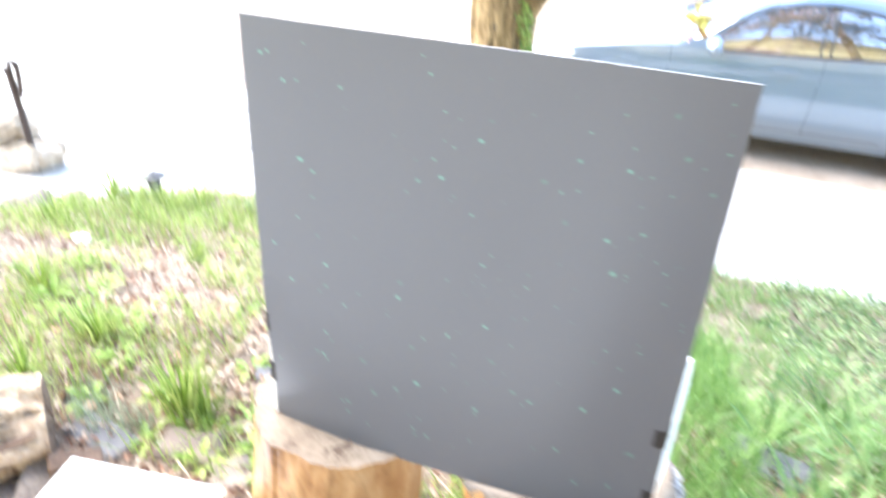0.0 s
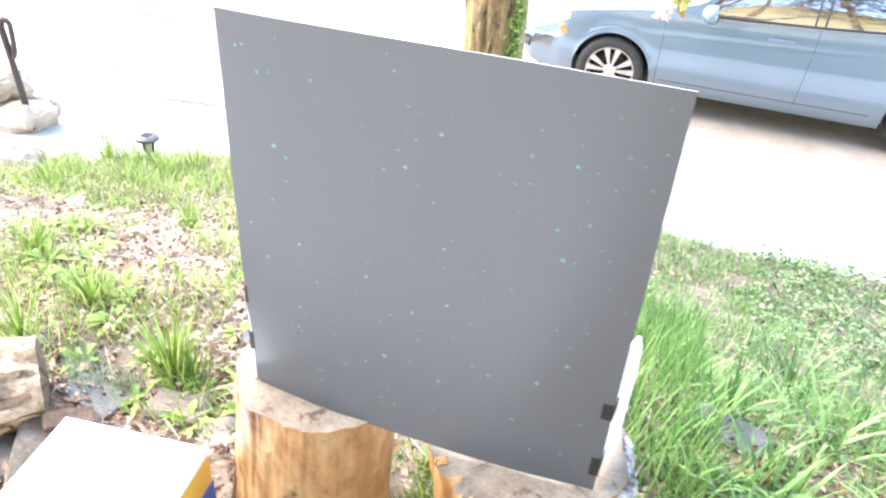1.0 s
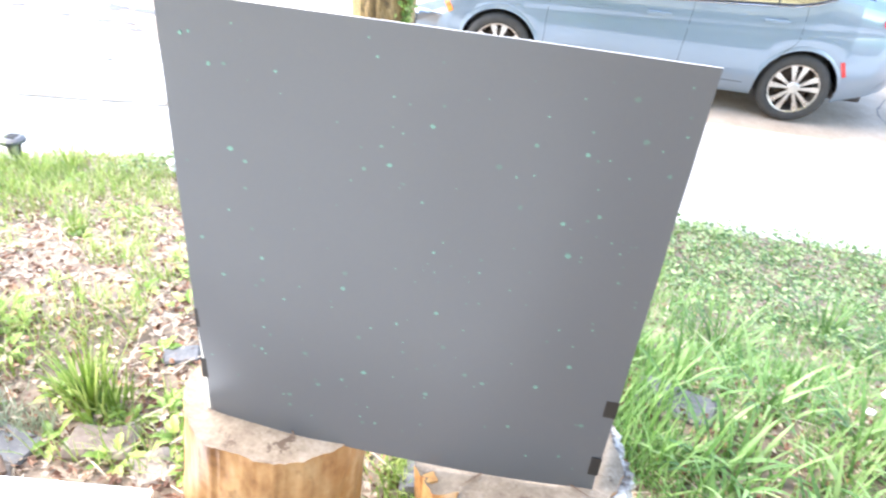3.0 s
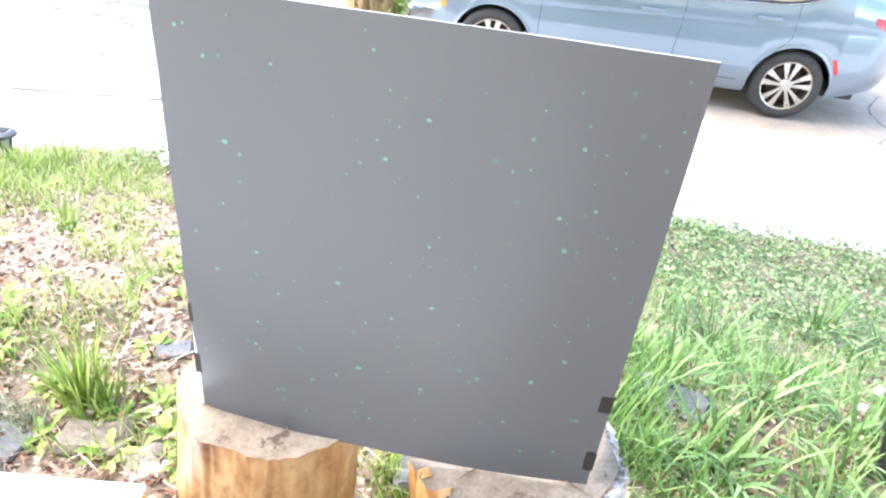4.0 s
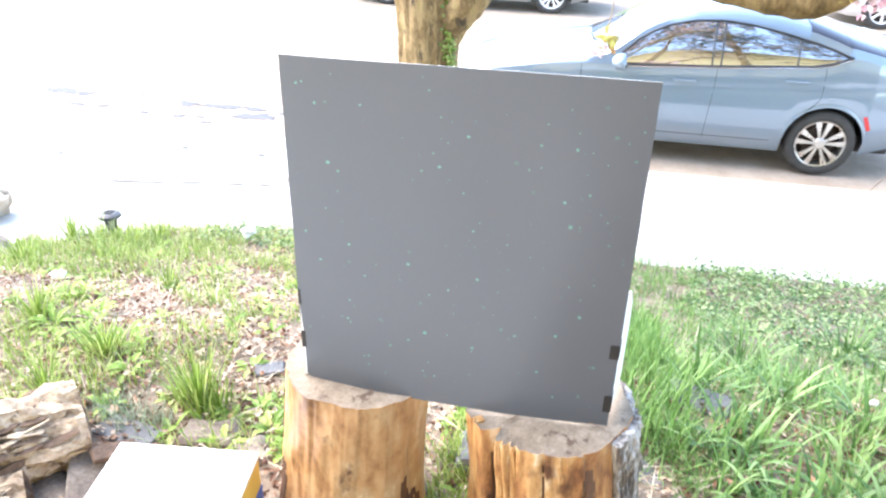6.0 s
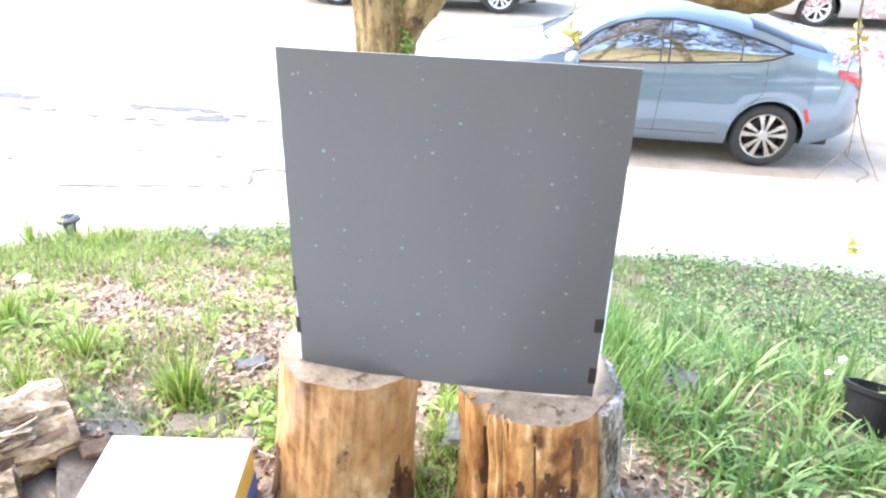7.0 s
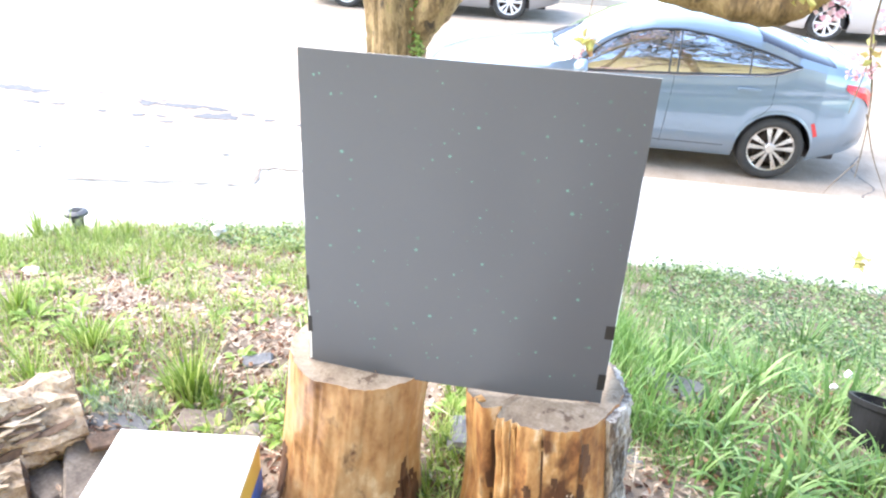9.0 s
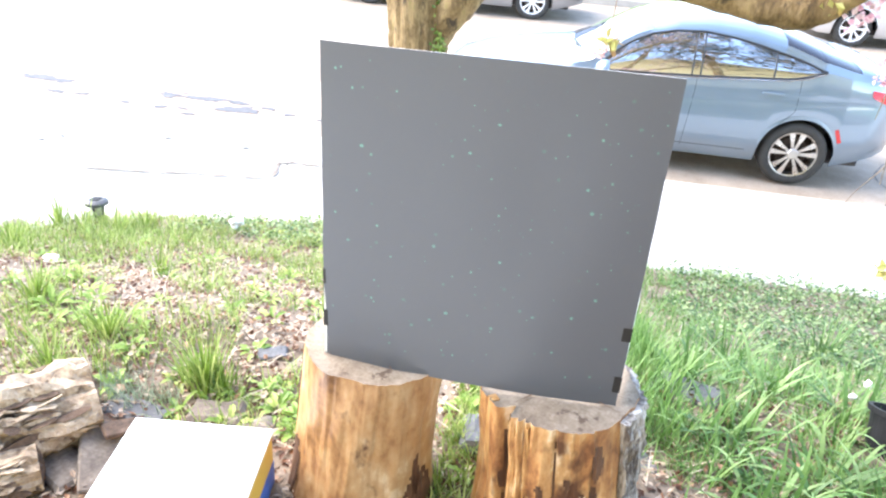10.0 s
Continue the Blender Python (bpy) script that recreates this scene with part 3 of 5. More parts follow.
# long dark patches along the splits put shade into the grooves
right_stump = stump((0.158, 0.880, 0.0), STUMP_TOP - 0.014, (0.042, 0.03), 0.185, 0.20, 5.2,
                    lambda a: 1 + 0.04 * math.cos(2 * (a - 0.4)), "split orange tree stump with a strip of grey bark",
                    splits=((-2.29, 0.075, 0.075), (-2.10, 0.02, 0.024), (-2.0, 0.018, 0.03), (-1.90, 0.014, 0.026), (-2.62, 0.02, 0.012), (-1.56, 0.018, 0.014), (-1.33, 0.014, 0.010), (-1.05, 0.02, 0.012), (-1.78, 0.012, 0.008), (-2.9, 0.05, 0.012)), bark_arc=(-0.60, 1.5), dark_patches=((-2.29, 0.50, 0.085, 0.60), (-1.995, 0.45, 0.022, 0.52), (-1.56, 0.62, 0.018, 0.36), (-1.1, 0.35, 0.22, 0.10), (-1.6, 0.10, 0.3, 0.10), (-1.02, 0.80, 0.09, 0.12), (-1.2, 0.50, 0.12, 0.10), (-1.55, 0.42, 0.06, 0.12), (-1.3, 0.28, 0.14, 0.10), (-1.75, 0.60, 0.05, 0.07), (-1.05, 0.58, 0.06, 0.09), (-1.65, 0.22, 0.10, 0.12), (-1.4, 0.66, 0.04, 0.05)), splinters=((-2.29, 0.47, 0.016, M_ROT_SHADE), (-2.58, 0.506, 0.022, M_STRIP), (-2.74, 0.50, 0.016, M_STRIP), (-2.13, 0.488, 0.008, M_STAIN), (-2.05, 0.495, 0.007, M_STRIP), (-1.95, 0.492, 0.008, M_STRIP), (-0.70, 0.497, 0.014, M_STRIP)), wood=M_STAIN)

BX0, BX1, BY, BZ0, BZ1 = -0.430, 0.296, 0.828, 0.526, 1.299
board = empty("display_board", pose((BX0 + BX1) / 2, BY, 0), "matt black card sheet with pale flecks, standing on two stumps", "board")
HALF = (BX1 - BX0) / 2


def board_y(u, w):
    """Slight bow of the sheet; u across -1..1, w up 0..1."""
    return 0.004 * noise.noise(Vector((u * 1.5, w * 1.5, 4))) - 0.003 * (u * u - 0.4) - 0.018 * (1 - u * u) * (1 - w) ** 2 + 0.010 * max(0.0, (-u - 0.55) / 0.45) ** 2 * (1 - 0.6 * w)


def board_sheet(y_off, nx=28, ny=30):
    verts = []
    for j in range(ny + 1):
        for i in range(nx + 1):
            u, w = -1 + 2 * i / nx, j / ny
            low = BZ0 - 0.004 - 0.015 * (u + 1) / 2
            edge = 0.0015 * noise.noise(Vector((w * 9, u, 7))) if abs(u) == 1 else 0
            verts.append((u * HALF + edge, board_y(u, w) + y_off, low + (BZ1 - low) * w))
    return verts, [(j * (nx + 1) + i, j * (nx + 1) + i + 1, (j + 1) * (nx + 1) + i + 1, (j + 1) * (nx + 1) + i) for j in range(ny) for i in range(nx)]


fv, ff = board_sheet(0.0)
mesh("black_face", fv, ff, M_BOARD, board, smooth=True)
bv, bf = board_sheet(0.002)
gv, gf = board_sheet(0.0006)
nx, ny = 28, 30
o = len(gv)
rim = [(i, i + 1, o + i + 1, o + i) for i in range(nx)] + [(ny * (nx + 1) + i, ny * (nx + 1) + i + 1, o + ny * (nx + 1) + i + 1, o + ny * (nx + 1) + i) for i in range(nx)]
rim += [(j * (nx + 1) + k, (j + 1) * (nx + 1) + k, o + (j + 1) * (nx + 1) + k, o + j * (nx + 1) + k) for j in range(ny) for k in (0, nx)]
mesh("white_backing", gv + bv, [tuple(q + o for q in f) for f in bf] + rim, M_FOAM, board, label="thin white foam backing")
rs = random.Random(11)
flecks = []
for k in range(270):
    u, w = rs.uniform(-0.95, 0.97), rs.uniform(0.06, 0.97)
    if rs.random() > 0.35 + 0.4 * (u + 1) / 2 + 0.25 * w:
        continue
    r = rs.choice((0.0010, 0.0013, 0.0016, 0.0018, 0.0018, 0.0022, 0.0026, 0.0034, 0.0042))
    low = BZ0 - 0.004 - 0.015 * (u + 1) / 2
    c = Vector((u * HALF, board_y(u, w) - 0.0008, low + (BZ1 - low) * w))
    v = [c + Vector((r * (1 + 0.4 * rs.uniform(-1, 1)) * math.cos(a), 0, r * math.sin(a))) for a in (0, 1.05, 2.1, 3.14, 4.19, 5.24)]
    flecks.append((v, [(0, 1, 2, 3, 4, 5)]))
fl = mesh("speckle", *merge(flecks), M_FLECK, board, label="scattered pale teal flecks")
fl["kind"] = "stuff"


def wing(side):
    """White foam wing folded back from the board's lower edge."""
    x0, out = side * (HALF - 0.002), side * 0.030
    outline = [(0.006, 0.525), (0.006, 0.835), (0.05, 0.830), (0.115, 0.800), (0.160, 0.745), (0.175, 0.68), (0.170, 0.525)]
    a = [(x0 + out * (y / 0.17) ** 1.2, y, z) for y, z in outline]
    b = [(x - side * 0.005, y, z) for x, y, z in a]
    n = len(a)
    return a + b, [tuple(range(n)), tuple(range(n, 2 * n))[::-1]] + [(i, (i + 1) % n, n + (i + 1) % n, n + i) for i in range(n)]


for side in (-1, 1):
    mesh("support_wing", *wing(side), M_FOAM, board, label="white foam wing folded back")
for side, z, h, w in ((1, 0.711, 0.036, 0.021), (1, 0.570, 0.044, 0.018), (-1, 0.745, 0.04, 0.010), (-1, 0.628, 0.046, 0.014)):
    tape = join_bm(box_bm((w, 0.0012, h), (side * (HALF - w / 2 + 0.0012), -0.0016 + 0.0075 * (side < 0), z)), box_bm((0.0012, 0.03, h), (side * (HALF + 0.0022), 0.0135 + 0.0075 * (side < 0), z), turn=pose(0, 0, 0, 0, 0, -side * 8)))
    part("tape", tape, M_TAPE, board, label="strip of black tape")

# ---- carton beside the stumps ----
carton = empty("carton", pose(-0.752, 0.672, 0.045, 0, 0, 7), "white-topped carton with yellow and blue sides", "box")
part("body", box_bm((0.372, 0.285, 0.170), (0, 0, 0.090), 0.003), M_YELLOW, carton, label="yellow printed sides")
part("lid", box_bm((0.380, 0.292, 0.012), (0, 0, 0.181), 0.003), M_CARTON, carton, label="plain white top")
part("lid_crease", box_bm((0.0016, 0.26, 0.001), (0.02, 0, 0.1876)), M_STONE, carton)
part("printed_band", box_bm((0.376, 0.289, 0.075), (0, 0, 0.0385), 0.003), M_BLUE, carton, label="blue printed band")


# ---- logs and stones ----
def log(points, radii, label, seed):
    base = empty("log", pose(*points[0]), label, "log", group="logs by the carton")
    off = Vector(points[0])
    pts = [p - off for p in curve_points(points, 10)]
    rad = list(np.interp(np.linspace(0, 1, len(pts)), np.linspace(0, 1, len(radii)), radii))
    v, f = tube(pts, [float(r) for r in rad], 40, 0.16, cap=False)
    v = [q + (q - pts[i // 40]) * (0.30 * noise.noise(Vector((i % 40 * 0.45, i // 40 * 0.16, seed))) + 0.16 * noise.noise(Vector((i % 40 * 1.7, i // 40 * 0.5, seed))) - 0.22 * max(0.0, noise.noise(Vector((i % 40 * 0.95, i // 40 * 0.12, seed + 4))) - 0.15)) for i, q in enumerate(v)]
    mesh("bark", v, f, M_LOG, base, smooth=False)
    n = 40
    for end, first in ((0, 0), (1, len(v) - n)):
        ring = [Vector(q) for q in v[first:first + n]]
        c = sum(ring, Vector()) / n
        d = (pts[1] - pts[0]).normalized() * (-1 if end == 0 else 1)
        inner = [c + (q - c) * 0.6 + d * 0.02 * noise.noise(q * 30 + Vector((seed, 0, 0))) for q in ring]
        mesh("broken_end", ring + inner + [c + d * 0.012], [(i, (i + 1) % n, n + (i + 1) % n, n + i) for i in range(n)] + [(n + i, n + (i + 1) % n, 2 * n) for i in range(n)], M_ROT_SHADE, base, label="dark broken end")
    rs = random.Random(seed)
    for k in range(180):
        i = rs.randrange(3, len(pts) - 3)
        a = rs.choice((rs.uniform(-0.6, 0.9), rs.uniform(2.0, 3.4)))
        d = (pts[i + 1] - pts[i - 1]).normalized()
        u = Vector((0, 0, 1)).cross(d).normalized()
        w = d.cross(u)
        nrm = u * math.cos(a) + w * math.sin(a)
        tan = d.cross(nrm)
        c = pts[i] + nrm * (rad[i] * 1.03)
        L, W = rs.uniform(0.02, 0.065), rs.uniform(0.004, 0.013)
        lift, skew = rs.uniform(0.0, 0.018), rs.uniform(-0.35, 0.35)
        e, t2 = d + tan * skew, tan - d * skew
        m = 9
        rim = []
        for j in range(m):
            g = 2 * math.pi * j / m
            k2 = rs.uniform(0.7, 1.15)
            u2, w2 = math.cos(g) * L * k2, math.sin(g) * W * k2
            rim.append(c + e * u2 + t2 * w2 + nrm * (lift * (0.5 + 0.5 * math.sin(g)) - 0.5 * w2 * w2 / rad[i]))
        q = rim + [p - nrm * 0.010 for p in rim]
        mesh("bark_flake", q, [tuple(range(m)), tuple(range(2 * m - 1, m - 1, -1))] + [(j, m + j, m + (j + 1) % m, (j + 1) % m) for j in range(m)], M_ROT_SHADE if k % 5 < 2 else M_LOG, base)
    return base


log([(-1.76, 0.38, 0.115), (-1.56, 0.58, 0.12), (-1.38, 0.77, 0.125), (-1.20, 0.95, 0.12)], [0.12, 0.125, 0.125, 0.12], "rugged tan log with flaking bark lying on soil", 3)
log([(-1.62, 0.34, 0.08), (-1.42, 0.52, 0.08), (-1.21, 0.70, 0.075)], [0.06, 0.07, 0.065], "short split log with pale flaking bark", 8)


def stone(place, size, seed, mat, label, turn=0.0, tilt=(0, 0), group="stones in the yard"):
    bm = box_bm(size, (0, 0, 0), min(size) * 0.25, segs=1)
    bmesh.ops.subdivide_edges(bm, edges=bm.edges, cuts=2, use_grid_fill=True)
    rough_up(bm, min(size) * 0.35, 9, seed)
    rough_up(bm, min(size) * 0.12, 30, seed + 5)
    ob = part("stone", bm, mat, m=pose(*place, tilt[0], tilt[1], turn))
    return tagged(ob, label, "stone", group=group)


stone((-0.875, 1.085, 0.015), (0.17, 0.11, 0.05), 1, M_STONE, "small squarish tan stone half sunk in soil", 10)
stone((-0.71, 1.03, 0.02), (0.10, 0.12, 0.05), 2, M_STONE, "small pale stone half sunk in soil", 40)
stone((-1.13, 1.03, 0.02), (0.22, 0.10, 0.022), 3, M_SLATE, "flat dark grey slate lying on soil", -10)
stone((-1.05, 0.80, 0.055), (0.19, 0.23, 0.020), 4, M_DIRTY, "thin flat grey-brown slab leaning between log and carton", 32, (12, 16))
stone((-1.06, 0.88, 0.10), (0.13, 0.06, 0.018), 14, M_ROT_SHADE, "reddish-brown bark chunk lying on a slab", 50, (12, 14))
stone((-1.17, 0.74, 0.03), (0.12, 0.16, 0.05), 5, M_DIRTY, "rough brown stone beside the log", 60)
stone((-0.84, 1.46, -0.004), (0.11, 0.08, 0.03), 6, M_SLATE, "flat dark slate among dead leaves", 20)
stone((-0.045, 1.15, 0.045), (0.10, 0.17, 0.08), 7, M_SLATE, "pale grey stone block between the stumps", 8)
stone((0.66, 1.66, -0.02), (0.24, 0.14, 0.035), 8, M_SLATE, "flat grey slate in long grass", -18)
stone((0.45, 1.20, 0.005), (0.11, 0.14, 0.04), 9, M_SLATE, "flat grey slate beside the stump", 30)
stone((-3.48, 3.0, -0.68), (0.30, 0.24, 0.16), 10, M_STONE, "rough edging stone beside the path", 15)
stone((-3.42, 3.28, -0.75), (0.16, 0.12, 0.10), 11, M_STONE, "small edging stone beside the path", 50)
stone((-4.30, 3.78, -0.79), (0.46, 0.34, 0.22), 12, M_TANSTONE, "tan sandstone block beside the railing", 5)
stone((-4.40, 3.82, -0.585), (0.28, 0.24, 0.20), 13, M_TANSTONE, "rough sandstone lying on a block", 35)

# ---- railing, path light, pot, litter ----
railing = empty("railing", pose(-4.14, 3.70, -0.90), "dark iron handrail post with a curled top", "railing")
mesh("post", *tube([(0, 0, 0), (-0.02, 0, 0.4), (-0.05, 0, 0.8)], 0.024, 8), M_IRON, railing)
mesh("scroll", *tube(curve_points([(-0.05, 0, 0.78), (-0.02, 0.0, 0.86), (0.03, 0.0, 0.84), (0.03, 0.0, 0.76), (0.02, 0, 0.66), (0.0, 0, 0.60)], 6), 0.018, 8), M_IRON, railing)
mesh("handrail", *tube([(-0.05, 0, 0.80), (-0.5, -0.5, 0.98), (-1.2, -1.4, 1.3)], 0.016, 8), M_IRON, railing)
mesh("foot_plate", *tube([(0, 0, 0.0), (0, 0, 0.012)], 0.05, 12), M_IRON, railing)
mesh("lower_post", *tube([(-0.5, -0.5, 0.06), (-0.5, -0.5, 0.98)], 0.012, 8), M_IRON, railing)

SX, SY = -2.845, 3.39
light = empty("path_light", pose(SX, SY, ground_z(SX, SY) - 0.01), "small dark solar path light on a stake in the grass", "garden lamp")
top = -0.495 - (ground_z(SX, SY) - 0.01)
part("cap", lathe([(0.0, 0.020), (0.05, 0.019), (0.072, 0.008), (0.076, -0.010), (0.0, -0.010)], 28), M_CAP, light, m=pose(0, 0, top - 0.02), smooth=False)
part("solar_cell", box_bm((0.055, 0.055, 0.004), (0, 0, top + 0.001), 0.001), M_POT, light)
part("lantern", lathe([(0.040, -0.004), (0.030, -0.085), (0.022, -0.095), (0.0, -0.095)], 20), M_LENS, light, m=pose(0, 0, top - 0.02))
for a in (0, 1.57, 3.14, 4.71):
    mesh("bracket", *tube([(0.05 * math.cos(a), 0.05 * math.sin(a), top - 0.024), (0.032 * math.cos(a), 0.032 * math.sin(a), top - 0.12)], 0.006, 6), M_TRIM, light)
mesh("stake", *tube([(0, 0, 0), (0, 0, top - 0.11)], 0.009, 8), M_TRIM, light)

pot = empty("plant_pot", pose(1.30, 1.46, ground_z(1.25, 1.43) - 0.06, -22, 9, 0), "empty black plastic nursery pot leaning in grass", "plant pot")
part("wall", lathe([(0.0, 0.0), (0.078, 0.0), (0.104, 0.185), (0.1, 0.185), (0.075, 0.006), (0.0, 0.006)], 36), M_POT, pot, smooth=False)
part("rim", lathe([(0.104, 0.172), (0.113, 0.172), (0.114, 0.19), (0.100, 0.19)], 36), M_POT, pot)


def crumple(place, size, seed, label, mat=M_PAPER, flat=0.6):
    bm = bmesh.new()
    bmesh.ops.create_icosphere(bm, subdivisions=3, radius=size)
    rough_up(bm, size * 0.7, 1.2 / size, seed)
    rough_up(bm, size * 0.35, 3 / size, seed + 3)
    bmesh.ops.scale(bm, vec=(1, 1, flat), verts=bm.verts)
    return tagged(part("paper_scrap", bm, mat, m=pose(*place)), label, "litter")


crumple((-2.0, 3.66, ground_z(-2.0, 3.66) + 0.10), 0.042, 2, "crumpled white paper ball in the grass", flat=0.9)
crumple((-2.30, 2.22, ground_z(-2.3, 2.22) + 0.03), 0.035, 5, "flattened white paper scrap on dead leaves", flat=0.35)
crumple((1.33, 1.83, ground_z(1.33, 1.83) + 0.10), 0.013, 7, "small white seed head in the grass", flat=1)
crumple((1.24, 1.72, ground_z(1.24, 1.72) + 0.07), 0.012, 9, "small white scrap beside the pot", flat=0.8)

# ---- parked cars ----
def interp(x, table):
    return float(np.interp(x, [a for a, _ in table], [b for _, b in table]))


SEDAN = dict(
    top=((-0.97, 0.55), (-0.93, 0.66), (-0.8, 0.75), (-0.5, 0.84), (0, 0.925), (0.45, 1.0), (0.75, 1.17), (1.1, 1.365), (1.45, 1.465), (1.8, 1.495), (2.15, 1.48), (2.5, 1.41), (2.73, 1.335), (2.95, 1.265), (3.15, 1.21), (3.38, 1.175), (3.53, 1.13), (3.61, 1.03), (3.66, 0.86)),
    belt=((-0.97, 0.53), (-0.93, 0.62), (-0.8, 0.70), (-0.5, 0.80), (0, 0.89), (0.45, 0.935), (0.93, 0.95), (1.75, 0.99), (2.28, 1.025), (2.55, 1.045), (2.68, 1.075), (2.77, 1.11), (2.83, 1.14), (2.95, 1.125), (3.2, 1.075), (3.4, 1.045), (3.53, 1.01), (3.61, 0.94), (3.66, 0.83)),
    rail=((0.66, 0.0), (0.72, 0.98), (0.95, 1.185), (1.06, 1.25), (1.22, 1.32), (1.43, 1.365), (1.69, 1.38), (1.96, 1.355), (2.24, 1.305), (2.52, 1.24), (2.69, 1.19), (2.80, 1.15), (2.84, 0.0)),
    half=((-0.97, 0.50), (-0.93, 0.62), (-0.8, 0.76), (-0.5, 0.87), (0, 0.915), (1.5, 0.93), (2.75, 0.93), (3.1, 0.90), (3.4, 0.84), (3.55, 0.76), (3.66, 0.64)),
    crease=((-1, 0.40), (-0.5, 0.66), (0, 0.745), (1.55, 0.825), (1.82, 0.84), (2.66, 0.885), (3.28, 0.92), (3.5, 0.91), (3.66, 0.70)),
    base=2.745, front=-0.97, rear=3.66, wheel=0.322, screen=(0.47, 1.22), back=(2.46, 3.18), panes=((0.76, 1.63), (1.71, 2.36), (2.41, 2.82)), seams=(0.42, 1.665, 2.62))
VAN = dict(
    top=((-0.95, 0.6), (-0.88, 0.80), (-0.4, 0.98), (0.0, 1.08), (0.5, 1.36), (0.95, 1.66), (1.5, 1.74), (3.0, 1.74), (3.7, 1.68), (4.0, 1.45), (4.15, 1.1), (4.2, 0.9)),
    belt=((-0.95, 0.58), (-0.88, 0.76), (-0.4, 0.93), (0.0, 1.0), (1.5, 1.04), (3.8, 1.08), (4.1, 1.0), (4.2, 0.86)),
    rail=((0.1, 0.0), (0.2, 1.06), (0.8, 1.44), (1.2, 1.58), (3.2, 1.58), (3.7, 1.5), (3.85, 1.2), (3.9, 0.0)),
    half=((-0.95, 0.62), (-0.88, 0.75), (-0.4, 0.93), (0, 0.98), (3.6, 0.98), (4.1, 0.90), (4.2, 0.8)),
    base=3.25, front=-0.95, rear=4.2, wheel=0.34, screen=(0.05, 0.9), back=(3.75, 4.1), panes=((0.25, 1.2), (1.28, 2.4), (2.48, 3.75)), seams=(0.2, 1.24, 2.44))


def car_section(spec, x):
    """Half a cross-section from sill to roof centre as (out, up) rows."""
    W, B, T = interp(x, spec["half"]), interp(x, spec["belt"]), interp(x, spec["top"])
    R = max(interp(x, spec["rail"]), B + 0.004)
    R = min(R, T - 0.012) if T - 0.012 > B + 0.004 else B + 0.004
    T = max(T, R + 0.004)
    crease = min(interp(x, spec["crease"]), B - 0.07) if "crease" in spec else B - 0.13
    low = 0.21 + 0.10 * max(0, (spec["front"] + 0.35 - x) / 0.35) + 0.16 * max(0, (x - spec["rear"] + 0.6) / 0.6)
    Wr = 0.935 * W - (R - B) * 0.40
    rows = [(W * 0.93, low), (W * 0.965, low + 0.05), (W * 0.975, low + 0.10), (W * 0.995, 0.40 + 0.3 * (low - 0.21)), (W * 1.0, 0.56), (W * 1.0, crease - 0.07), (W * 0.981, crease - 0.016), (W * 0.992, crease + 0.012), (W * 0.935, B),
            (0.935 * W - (R - B) * 0.13, (R + B) / 2), (Wr, R), (Wr * 0.97, R + (T - R) * 0.5), (Wr * 0.90, R + (T - R) * 0.72), (Wr * 0.5, R + (T - R) * 0.95), (0, T)]
    rows = [[a, max(b, low + 0.004 * i)] for i, (a, b) in enumerate(rows)]
    arch = 0
    for hub in (0.0, spec["base"]):
        d = abs(x - hub)
        ra = spec["wheel"] + 0.045
        if d < ra:
            arch = max(arch, spec["wheel"] + math.sqrt(ra * ra - d * d))
    if arch > rows[0][1]:
        for i in range(8):
            rows[i][1] = max(rows[i][1], min(arch + 0.012 * i, B - 0.01 * (9 - i)))
            if i < 3:
                rows[i][0] = W * 1.003
    return rows


